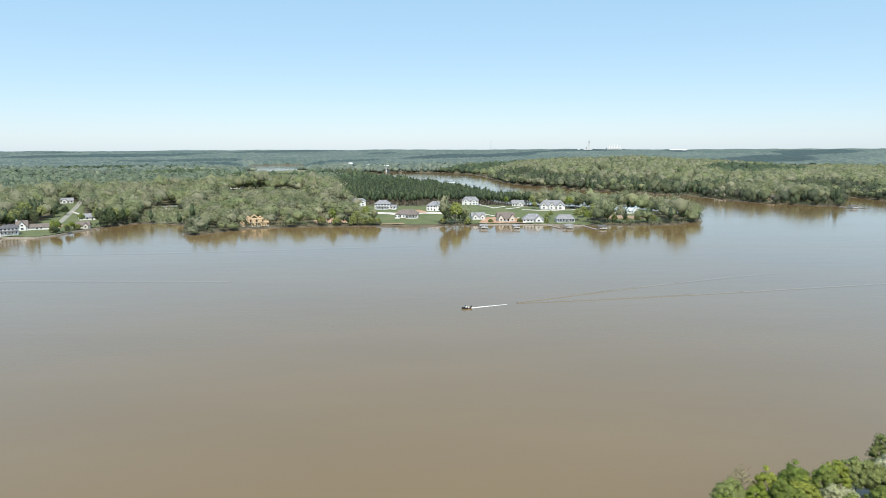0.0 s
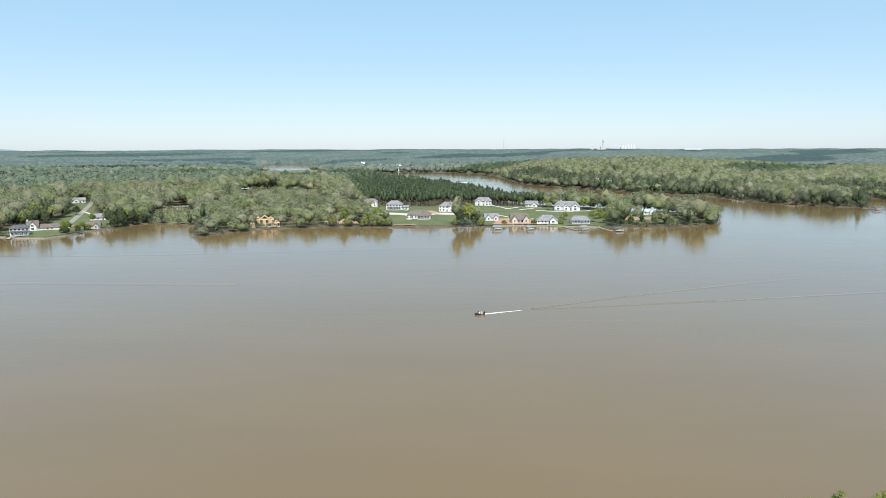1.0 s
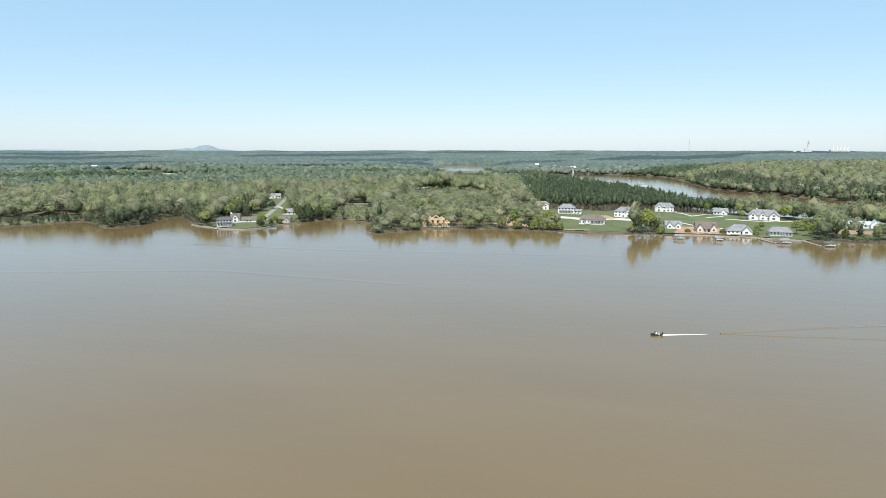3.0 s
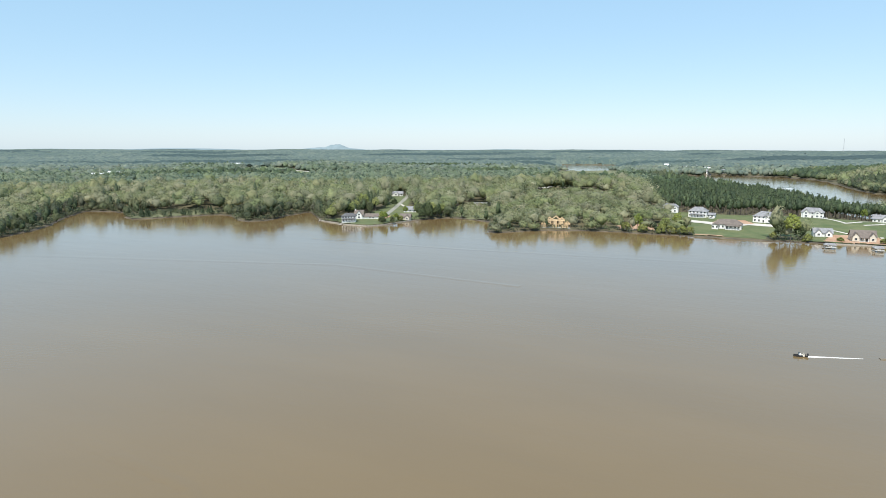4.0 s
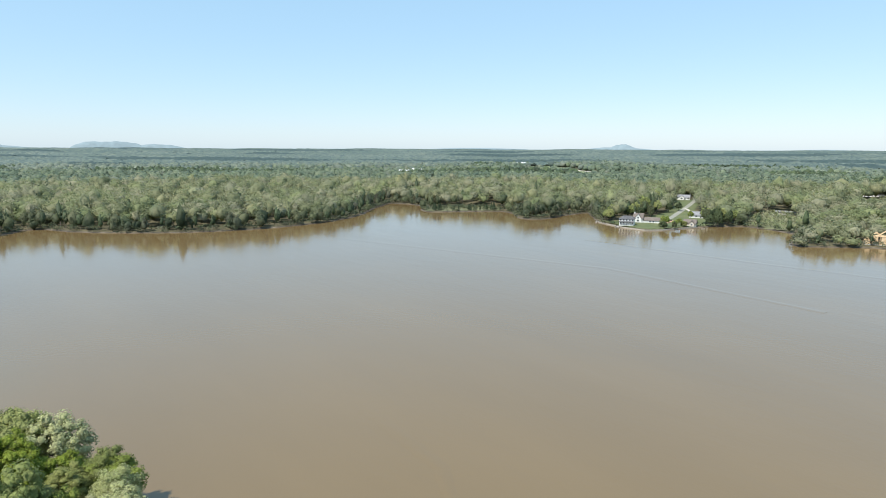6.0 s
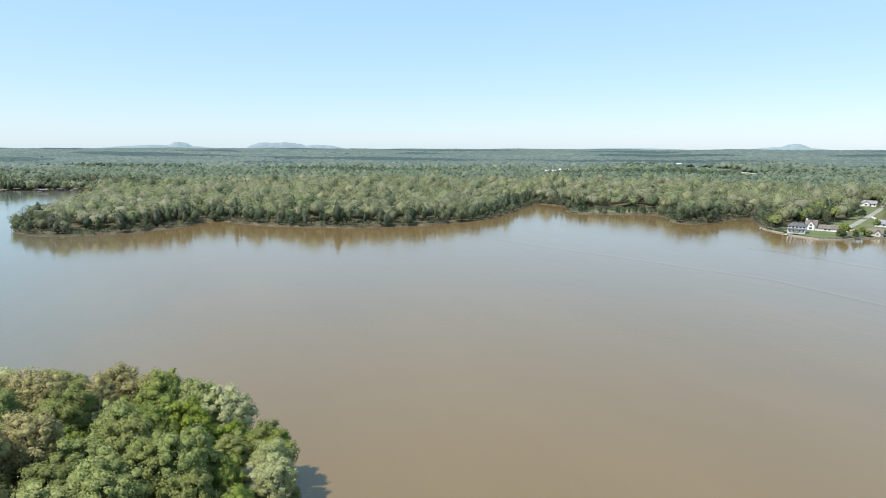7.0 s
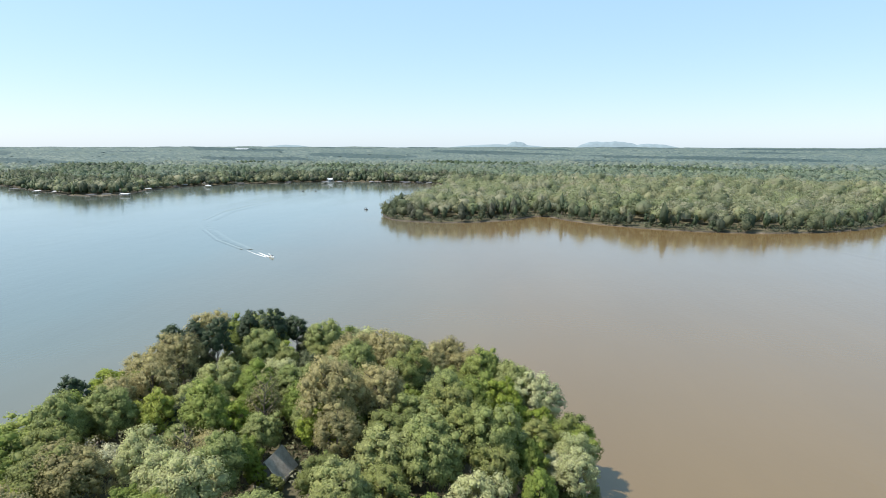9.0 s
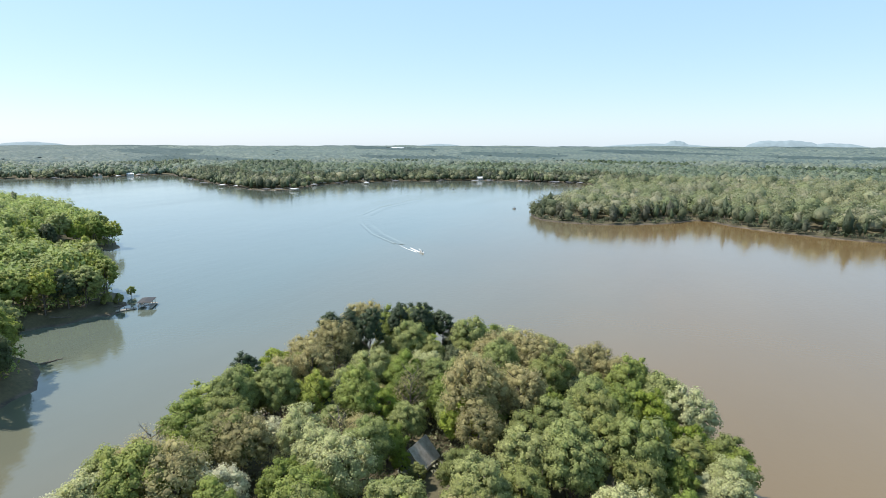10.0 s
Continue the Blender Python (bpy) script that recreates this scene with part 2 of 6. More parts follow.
M_LEAF = {
    "green": leaf_material("fresh_green_leaves", [(0.203, 0.261, 0.057), (0.249, 0.294, 0.072), (0.169, 0.222, 0.052), (0.277, 0.316, 0.092), (0.220, 0.272, 0.071)], 0.3),
    "lime": leaf_material("lime_green_leaves", [(0.277, 0.333, 0.052), (0.243, 0.305, 0.052), (0.322, 0.355, 0.078)], 0.3),
    "olive": leaf_material("olive_leaves", [(0.245, 0.27, 0.092), (0.285, 0.297, 0.11), (0.205, 0.232, 0.08)], 0.3),
    "sage": leaf_material("grey_green_leaves", [(0.282, 0.316, 0.124), (0.243, 0.283, 0.103), (0.328, 0.350, 0.149)], 0.3),
    "tan": leaf_material("budding_tan_leaves", [(0.35, 0.312, 0.152), (0.385, 0.345, 0.172), (0.30, 0.27, 0.13)], 0.3),
    "pale": leaf_material("pale_blossom", [(0.44, 0.45, 0.24), (0.385, 0.41, 0.20), (0.56, 0.55, 0.40)], 0.3),
    "dark": leaf_material("dark_green_leaves", [(0.095, 0.125, 0.06), (0.075, 0.10, 0.05), (0.13, 0.15, 0.08)], 0.3),
    "pine": leaf_material("pine_needles", [(0.036, 0.056, 0.028), (0.05, 0.074, 0.036)], 0.35, 0.0, 0.12),
}

# ---- the lie of the land ----
EAST_SHORE = [
    (26, 75), (37, 95), (59, 109), (96, 117), (140, 108), (220, 85), (340, 45), (520, 20), (700, 120), (780, 400), (740, 600), (660, 720),
    (609, 789), (604, 856), (560, 800), (520, 745), (499, 725), (477, 733), (459, 750), (433, 767), (414, 803), (406, 850), (393, 892), (357, 952),
    (322, 979), (288, 1022), (256, 1083), (219, 1152), (177, 1229), (165, 1412), (156, 1587),
]
NORTH_CHANNEL = [
    (124, 1732), (31, 1823), (-84, 1845), (-165, 1800), (-170, 1720), (-160, 1600), (-110, 1450), (-58, 1290), (-10, 1200), (30, 1080), (62, 970), (82, 880),
    (108, 790), (150, 758), (195, 735), (240, 705), (275, 675), (288, 640), (278, 605), (261, 580), (238, 562), (211, 557), (185, 558), (164, 555),
    (134, 560), (109, 566), (83, 570), (56, 568), (30, 567), (-1, 565), (-32, 567),
]
NORTH_SHORE = [
    (-73, 566), (-99, 567), (-133, 559), (-151, 552), (-167, 535), (-177, 525), (-186, 515), (-193, 520), (-202, 550), (-211, 581), (-240, 596), (-266, 602),
    (-283, 575), (-290, 556), (-296, 518), (-304, 505), (-326, 506), (-362, 520), (-372, 526), (-400, 556), (-431, 587), (-428, 570), (-425, 540), (-413, 500),
    (-427, 482), (-444, 491), (-470, 512), (-496, 520), (-514, 492), (-530, 463), (-536, 447),
]
WEST_SHORE = [
    (-560, 455), (-588, 484), (-626, 489), (-653, 477), (-610, 426), (-560, 380), (-535, 345), (-520, 310), (-514, 280), (-512, 250), (-516, 220), (-529, 185),
    (-545, 160), (-570, 130), (-590, 115), (-620, 100), (-618, 88), (-585, 62), (-569, 34), (-561, 7), (-563, -13), (-574, -43), (-598, -58), (-632, -66),
    (-700, -60), (-800, -40), (-930, -25), (-1060, -25), (-1150, -50), (-1168, -140), (-1185, -220),
]
SOUTH_WEST_ARM = [
    (-1165, -306), (-1114, -381), (-1056, -436), (-1009, -470), (-938, -486), (-872, -469), (-831, -474), (-824, -529), (-890, -618), (-909, -654), (-1037, -819), (-1178, -983),
    (-1056, -1022), (-966, -1073), (-914, -1157), (-780, -1280), (-600, -1200), (-560, -950), (-505, -620), (-455, -490), (-400, -400), (-350, -319), (-329, -293), (-311, -299),
    (-282, -304), (-258, -282), (-241, -231), (-227, -198), (-209, -173), (-196, -167), (-189, -171),
]
NEAR_SHORE = [
    (-177, -174), (-157, -188), (-142, -169), (-144, -149), (-138, -136), (-124, -123), (-110, -120), (-65, -125), (-10, -130), (20, -105), (-20, -66), (-57, -47),
    (-86, -48), (-122, -50), (-154, -56), (-176, -50), (-188, -29), (-184, -9), (-170, 16), (-154, 38), (-136, 51), (-116, 58), (-96, 59), (-68, 58),
    (-30, 60), (0, 60),
]
LAKE = EAST_SHORE + NORTH_CHANNEL + NORTH_SHORE + WEST_SHORE + SOUTH_WEST_ARM + NEAR_SHORE
FAR_LAKE = [(-372, 1934), (-440, 2330), (-525, 2720), (-610, 2740), (-688, 2682), (-590, 2300), (-488, 1908)]


def inside(poly, x, y):
    p = np.array(poly, float)
    q = np.roll(p, -1, 0)
    r = np.zeros(np.shape(x), bool)
    for (ax, ay), (bx, by) in zip(p, q):
        cross = (ay > y) != (by > y)
        with np.errstate(divide="ignore", invalid="ignore"):
            r ^= cross & (x < (bx - ax) * (y - ay) / (by - ay) + ax)
    return r


def edge_distance(poly, x, y):
    p = np.array(poly, float)
    q = np.roll(p, -1, 0)
    d = np.full(np.shape(x), 1e12)
    for (ax, ay), (bx, by) in zip(p, q):
        ux, uy = bx - ax, by - ay
        k = np.clip(((x - ax) * ux + (y - ay) * uy) / (ux * ux + uy * uy), 0, 1)
        d = np.minimum(d, (x - ax - k * ux) ** 2 + (y - ay - k * uy) ** 2)
    return np.sqrt(d)


def shore(x, y):
    """Metres from the water's edge: above 0 on land."""
    x, y = np.asarray(x, float), np.asarray(y, float)
    wob = 1.2 * np.sin(x * 0.31 + 1.7 * np.sin(y * 0.13)) * np.sin(y * 0.27 + x * 0.05)
    a = edge_distance(LAKE, x, y) * np.where(inside(LAKE, x, y), -1, 1)
    b = edge_distance(FAR_LAKE, x, y) * np.where(inside(FAR_LAKE, x, y), -1, 1)
    return np.minimum(a, b) + wob


def smooth(a, b, v):
    k = np.clip((v - a) / (b - a), 0, 1)
    return k * k * (3 - 2 * k)


def ground_z(x, y, s=None):
    x, y = np.asarray(x, float), np.asarray(y, float)
    s = shore(x, y) if s is None else s
    r = np.hypot(x, y - 20)
    low = np.where(s < 0, np.maximum(s * 0.25, -3.0), np.minimum(s, 2.4) * 0.5)
    hill = 6.0 * smooth(4, 130, s)
    roll = (np.sin(x * 0.011 + 1.3) * np.sin(y * 0.013 + 0.4) + 0.6 * np.sin(x * 0.023 - y * 0.019)) * 2.2 * smooth(20, 200, s)
    far = 40.0 * smooth(2200, 4700, r) * smooth(0, 150, s)
    ridge = (np.sin(x * 0.0031 + 2.0) * np.sin(y * 0.0027) + 0.6 * np.sin(x * 0.0067 + y * 0.0059)) * 2.2 * smooth(1500, 3500, r) * smooth(0, 120, s)
    knoll = 5.0 * np.exp(-((x + 190) ** 2 + (y - 890) ** 2) / 130.0 ** 2) * smooth(0, 60, s)
    knoll = knoll + 14.0 * np.exp(-((x + 1060) ** 2 + (y - 1330) ** 2) / 260.0 ** 2)
    knoll = knoll + 24.0 * np.exp(-((x - 500) / 330.0) ** 2 - ((y - 1560) / 360.0) ** 2) * smooth(0, 170, s)
    knoll = knoll + 11.0 * np.exp(-((x + 330) / 110.0) ** 2 - ((y + 440) / 120.0) ** 2) * smooth(0, 60, s)
    bank = 2.6 * smooth(0.2, 4.5, s) * smooth(-95, -115, y) * smooth(-330, -280, x) * smooth(-70, -100, x)
    return low + hill + roll + far + ridge + knoll + bank


def zed(x, y):
    return float(ground_z(np.array([x]), np.array([y]))[0])


def mesh_from(name, verts, faces, normals=None):
    """A mesh from arrays of places and of faces that all have the same number of corners."""
    me = bpy.data.meshes.new(name)
    verts, faces = np.asarray(verts, np.float32), np.asarray(faces, np.int32)
    n, k = faces.shape
    me.vertices.add(len(verts))
    me.vertices.foreach_set("co", verts.ravel())
    me.loops.add(n * k)
    me.loops.foreach_set("vertex_index", faces.ravel())
    me.polygons.add(n)
    me.polygons.foreach_set("loop_start", np.arange(0, n * k, k, dtype=np.int32))
    me.update(calc_edges=True)
    if normals is not None:
        me.polygons.foreach_set("use_smooth", np.ones(n, bool))
        me.normals_split_custom_set_from_vertices((normals / np.linalg.norm(normals, axis=1, keepdims=True)).tolist())
    return me


def axis(lo, hi, step, reach, grow=1.13, cap=160.0):
    a = list(np.arange(lo, hi + 0.1, step))
    s, v = step, hi
    while v < reach:
        s = min(s * grow, cap)
        v += s
        a.append(v)
    s, v = step, lo
    while v > -reach:
        s = min(s * grow, cap)
        v -= s
        a.insert(0, v)
    return np.array(a)


def build_ground():
    gx, gy = axis(-660, 620, 6.0, 4900), axis(-320, 640, 6.0, 4900, 1.06, 70.0)
    X, Y = np.meshgrid(gx, gy)
    Z = ground_z(X.ravel(), Y.ravel())
    idx = np.arange(X.size).reshape(X.shape)
    faces = np.stack([idx[:-1, :-1], idx[:-1, 1:], idx[1:, 1:], idx[1:, :-1]], -1).reshape(-1, 4)
    me = mesh_from("ground", np.stack([X.ravel(), Y.ravel(), Z], 1), faces)
    me.polygons.foreach_set("use_smooth", np.ones(len(faces), bool))
    me.materials.append(M_FLOOR)
    ob = tagged(new("ground", me), "leaf-littered woodland ground with clay banks round the lake", "ground", kind="structure")
    bm = bmesh.new()
    bmesh.ops.create_circle(bm, cap_ends=True, segments=96, radius=4880)
    part_mesh = bpy.data.meshes.new("water")
    bm.to_mesh(part_mesh)
    bm.free()
    part_mesh.materials.append(M_WATER)
    tagged(new("water", part_mesh), "muddy brown lake water with light wind ripples", "lake", kind="structure")
    return ob


build_ground()


def patch(name, poly, mat, label, category, step=2.5, lift=0.12):
    """Ground cover inside an outline, laid on the slope."""
    p = np.array(poly, float)
    (x0, y0), (x1, y1) = p.min(0), p.max(0)
    gx, gy = np.arange(x0 - step, x1 + 2 * step, step), np.arange(y0 - step, y1 + 2 * step, step)
    X, Y = np.meshgrid(gx, gy)
    idx = np.arange(X.size).reshape(X.shape)
    faces = np.stack([idx[:-1, :-1], idx[:-1, 1:], idx[1:, 1:], idx[1:, :-1]], -1).reshape(-1, 4)
    cx, cy = X.ravel()[faces].mean(1), Y.ravel()[faces].mean(1)
    keep = inside(poly, cx, cy) & (shore(cx, cy) > 2.5)
    faces = faces[keep]
    used, back = np.unique(faces, return_inverse=True)
    vx, vy = X.ravel()[used], Y.ravel()[used]
    me = mesh_from(name, np.stack([vx, vy, ground_z(vx, vy) + lift], 1), back.reshape(-1, 4))
    me.polygons.foreach_set("use_smooth", np.ones(len(faces), bool))
    me.materials.append(mat)
    return tagged(new(name, me), label, category, kind="structure")


def ribbon(name, line, width, mat, label, category, lift=0.32):
    """A road or path along a line, laid on the slope."""
    pts = [Vector((*p, 0)) for p in line]
    dense = []
    for a, b in zip(pts, pts[1:]):
        n = max(int((b - a).length / 4), 1)
        dense += [a.lerp(b, i / n) for i in range(n)]
    dense.append(pts[-1])
    verts, faces = [], []
    for i, p in enumerate(dense):
        d = (dense[min(i + 1, len(dense) - 1)] - dense[max(i - 1, 0)]).normalized()
        side = Vector((-d.y, d.x, 0)) * width / 2
        for k in range(5):
            q = p + side * (1 - k / 2)
            verts.append((q.x, q.y, zed(q.x, q.y) + lift))
    for i in range(len(dense) - 1):
        for k in range(4):
            j = 5 * i + k
            faces.append((j, j + 1, j + 6, j + 5))
    me = mesh_from(name, verts, faces)
    me.materials.append(mat)
    return tagged(new(name, me), label, category, kind="structure")

# ---- trees ----
rng = np.random.default_rng(7)
CLEAR = {}        # outlines kept free of trees
KEEP_OFF = []     # (x, y, radius) kept free of trees


def unit(n, r):
    v = r.normal(size=(n, 3))
    return v / np.linalg.norm(v, axis=1, keepdims=True)


def sprays(centres, normals, size, r):
    """One leafy blade at each place, turned about its normal at random."""
    n = len(centres)
    nn = normals / np.linalg.norm(normals, axis=1, keepdims=True)
    ref = unit(n, r)
    t = np.cross(nn, ref)
    t /= np.linalg.norm(t, axis=1, keepdims=True) + 1e-9
    b = np.cross(nn, t)
    s = np.asarray(size).reshape(-1, 1) if np.ndim(size) else np.full((n, 1), size)
    w = s * r.uniform(0.55, 1.0, (n, 1))
    v = np.stack([centres - t * s - b * w * 0.6, centres + t * s - b * w * 0.6, centres + b * w * 1.3], 1).reshape(-1, 3)
    return v, np.arange(3 * n).reshape(-1, 3)


def ball():
    bm = bmesh.new()
    bmesh.ops.create_icosphere(bm, subdivisions=1, radius=1.0)
    v = np.array([p.co[:] for p in bm.verts])
    f = np.array([[q.index for q in p.verts] for p in bm.faces])
    bm.free()
    return v, f


BALL = ball()


def crown_mesh(name, seed, radius, low, high, lobes, leaves, leaf, mat, lobe_r=0.27, flat=0.8, heart_size=0.8, fill=0.7, spiky=0.0):
    """A crown: puffs of leaves set over a dome, each lit as a rounded bough, with shaded gaps between them."""
    r = np.random.default_rng(seed)
    mid, half = 0.42 * high + 0.58 * low, 0.52 * (high - low)
    k = np.arange(lobes) + 0.5
    up = 1 - 1.5 * k / lobes                          # from the top down past the girth
    ang = k * 2.39996 + r.uniform(-0.4, 0.4, lobes)
    ring = np.sqrt(np.clip(1 - up * up, 0.03, 1)) * np.where(up < 0, 1 + 0.25 * up, 1.0)
    reach = fill * r.uniform(0.72, 1.18, lobes) * (1 + 0.16 * np.sin(2 * ang + seed))
    c = np.stack([radius * ring * reach * np.cos(ang), radius * ring * reach * np.sin(ang), mid + half * up * reach * 1.12], 1)
    size = radius * lobe_r * r.uniform(0.7, 1.35, lobes)
    pick = r.choice(lobes, leaves, p=size ** 2 / (size ** 2).sum())
    d = unit(leaves, r)
    away = c - np.array([0, 0, mid - 0.3 * half])
    away /= np.linalg.norm(away, axis=1, keepdims=True)
    d += 0.75 * away[pick]
    d /= np.linalg.norm(d, axis=1, keepdims=True)
    rr = size[pick, None] * r.uniform(0.82, 1.16 + spiky, (leaves, 1))
    pos = c[pick] + d * rr * np.array([1, 1, flat]) + r.normal(0, 0.02 * radius, (leaves, 3))
    v, f = sprays(pos, d + 0.6 * unit(leaves, r) + np.array([0, 0, 0.5]), leaf * r.uniform(0.6, 1.3, leaves), r)
    soft = d + 0.4 * away[pick] + np.array([0, 0, 0.25]) + 0.42 * unit(leaves, r)
    # the dense heart of each bough
    bv, bf = BALL
    bump = 1 + r.normal(0, 0.14, (lobes, len(bv)))
    heart = (c[:, None] + bv[None] * (size * heart_size)[:, None, None] * bump[..., None] * np.array([1, 1, flat])).reshape(-1, 3)
    hn = (bv[None] + 0.5 * away[:, None] + np.array([0, 0, 0.2])).reshape(-1, 3)
    hf = (bf[None] + (np.arange(lobes) * len(bv))[:, None, None]).reshape(-1, 3) + len(v)
    me = mesh_from(name, np.concatenate([v, heart]), np.concatenate([f, hf]), np.concatenate([np.repeat(soft, 3, axis=0), hn]))
    me.materials.append(mat)
    return me


def tube(bm, a, b, ra, rb, sides=6):
    a, b = Vector(a), Vector(b)
    q = (b - a).to_track_quat("Z", "Y")
    rings = []
    for p, r in ((a, ra), (b, rb)):
        rings.append([bm.verts.new(p + q @ Vector((r * math.cos(2 * math.pi * i / sides), r * math.sin(2 * math.pi * i / sides), 0))) for i in range(sides)])
    for i in range(sides):
        bm.faces.new((rings[0][i], rings[0][(i + 1) % sides], rings[1][(i + 1) % sides], rings[1][i]))
    bm.faces.new(rings[1])


def trunk_mesh(name, seed, height, girth, low, spread, limbs, twigs=0):
    r = random.Random(seed)
    bm = bmesh.new()
    p, rad = Vector((0, 0, -0.6)), girth
    n = 5
    joints = []
    for i in range(n):
        q = Vector((r.uniform(-0.25, 0.25), r.uniform(-0.25, 0.25), height * (i + 1) / n))
        tube(bm, p, q, rad, rad * 0.78, 7)
        p, rad = q, rad * 0.78
        joints.append((q, rad))
    for k in range(limbs):
        z = low + (height - low) * (k + 0.3) / limbs
        a = k * 2.4 + r.uniform(-0.4, 0.4)
        reach = spread * (1.0 - 0.55 * (k / limbs)) * r.uniform(0.7, 1.0)
        s = Vector((0, 0, z))
        m = s + Vector((math.cos(a) * reach * 0.5, math.sin(a) * reach * 0.5, reach * 0.38))
        e = s + Vector((math.cos(a) * reach, math.sin(a) * reach, reach * r.uniform(0.6, 0.95)))
        tube(bm, s, m, girth * 0.38, girth * 0.24, 5)
        tube(bm, m, e, girth * 0.24, girth * 0.08, 5)
        for j in range(twigs):
            b = a + r.uniform(-1.0, 1.0)
            t0 = m.lerp(e, r.random())
            tube(bm, t0, t0 + Vector((math.cos(b) * reach * 0.4, math.sin(b) * reach * 0.4, reach * r.uniform(0.2, 0.6))), girth * 0.09, girth * 0.03, 3)
    me = bpy.data.meshes.new(name)
    bm.to_mesh(me)
    bm.free()
    me.materials.append(M_BARK)
    return me


def make_tree(kind, seed, leaves, coarse=1.0):
    """One tree of a kind at the origin: an Empty with a trunk and a crown."""
    shape = {  # radius, crown's foot, height, puffs, leaf size, puff size, limbs
        "green": (5.3, 5.0, 16.0, 84, 0.19, 0.21, 8), "lime": (5.0, 4.5, 15.0, 70, 0.19, 0.175, 8), "olive": (5.6, 5.0, 16.4, 90, 0.19, 0.2, 9),
        "sage": (5.4, 5.5, 16.2, 92, 0.19, 0.2, 9), "tan": (6.0, 7.0, 17.4, 110, 0.175, 0.18, 12), "pale": (5.4, 4.5, 15.0, 84, 0.19, 0.2, 9),
        "pine": (3.3, 9.0, 17.6, 60, 0.18, 0.24, 12), "dark": (4.8, 2.5, 14.0, 70, 0.19, 0.22, 8), "bare": (4.8, 4.5, 15.5, 60, 0.16, 0.2, 22),
        "shrub": (2.6, 0.3, 4.6, 16, 0.2, 0.36, 5),
    }[kind]
    rad, low, high, lobes, leaf, lr, limbs = shape
    tree = new({"pine": "pine_tree", "shrub": "shrub", "pale": "blossom_tree", "tan": "budding_tree"}.get(kind, "tree"))
    mat = M_LEAF[{"shrub": "olive", "bare": "tan"}.get(kind, kind)]
    if kind == "bare":
        leaves = leaves // 4
    heart = {"bare": 0.0, "tan": 0.62, "pale": 0.66}.get(kind, 0.76)
    crown = new("crown", crown_mesh("crown", seed, rad, low, high, lobes, leaves, leaf * coarse, mat, lr, 0.72 if kind == "pine" else 0.82, heart, 0.74, 0.2 if kind in ("tan", "bare") else 0.0))
    trunk = new("trunk", trunk_mesh("trunk", seed, high * 0.86, 0.13 + high * 0.011, low * 0.85, rad * 0.9, limbs, 8 if kind == "bare" else 1))
    for o in (crown, trunk):
        o.parent = tree
    return tree


TREE_WORDS = {
    "green": "spreading broadleaf tree in fresh green spring leaf", "lime": "young broadleaf tree in bright lime-green leaf",
    "olive": "broad olive-green hardwood tree just in leaf", "sage": "tall hardwood tree in soft grey-green leaf", "tan": "tall oak with tan and yellowish spring buds",
    "pale": "broadleaf tree covered in pale creamy blossom", "pine": "dark green pine with a bare lower trunk",
    "dark": "dark green round-headed tree in dense leaf",
    "bare": "half-bare tree with grey spreading limbs and sparse buds",
    "shrub": "low olive-green shrub on the lake bank",
}
STOCK = {}


def plant(kind, x, y, scale, turn, group, near=True, z=None):
    """Plants a copy of one of the kind's few models."""
    if kind in ("tan", "olive") and not near:
        kind = "sage"
    key = (kind, near)
    if key not in STOCK:
        STOCK[key] = [None] * (3 if near else 2)
    i = int(abs(x * 13.7 + y * 7.1)) % len(STOCK[key])
    if z is None:
        z = zed(x, y)
    lean = 9 * ((x * 0.53 + y * 0.29) % 1) - 4.5
    m = pose(x, y, z - 0.1, lean, -lean, turn) @ Matrix.Diagonal((scale * (0.88 + 0.26 * ((x * 0.91) % 1)), scale, scale * (0.84 + 0.34 * ((x * 0.37 + y * 0.71) % 1)), 1))
    if STOCK[key][i] is None:
        t = make_tree(kind, 11 * i + len(kind) * 101 + (0 if near else 57), {"pine": 2600, "shrub": 900}.get(kind, 5600) if near else 900, 1.0 if near else 2.0)
        tagged(t, TREE_WORDS[kind], "pine" if kind == "pine" else "shrub" if kind == "shrub" else "tree", group)
        t.matrix_basis = m
        STOCK[key][i] = t
        return t
    base = STOCK[key][i]
    return copy_plain(base, m, group)


def copy_plain(base, m, group):
    keep = base.matrix_basis.copy()
    base.matrix_basis = Matrix.Identity(4)
    t = copy_thing(base, m)
    base.matrix_basis = keep
    tagged(t, group=group)
    return t


def scatter(x0, x1, y0, y1, step, r, jitter=0.42):
    gx, gy = np.arange(x0, x1, step), np.arange(y0, y1, step)
    X, Y = np.meshgrid(gx, gy)
    X = X + (np.arange(len(gy)) % 2)[:, None] * step / 2
    return (X + r.uniform(-jitter, jitter, X.shape) * step).ravel(), (Y + r.uniform(-jitter, jitter, Y.shape) * step).ravel()


def open_ground(x, y, margin=0.0):
    """Where trees may stand."""
    ok = np.ones(len(x), bool)
    for poly in CLEAR.values():
        p = np.array(poly)
        near = (x > p[:, 0].min() - 5) & (x < p[:, 0].max() + 5) & (y > p[:, 1].min() - 5) & (y < p[:, 1].max() + 5)
        if near.any():
            k = np.where(near)[0]
            ok[k] &= ~inside(poly, x[k], y[k])
    for cx, cy, rad in KEEP_OFF:
        ok &= (x - cx) ** 2 + (y - cy) ** 2 > (rad + margin) ** 2
    return ok


def bearing(x, y):
    return np.degrees(np.arctan2(-x, y - 20))


def number_trees(me, values):
    """Gives every corner of a wood's mesh the number of the tree it belongs to."""
    a = me.attributes.new("tree", "FLOAT", "POINT")
    a.data.foreach_set("value", np.ascontiguousarray(values, np.float32))


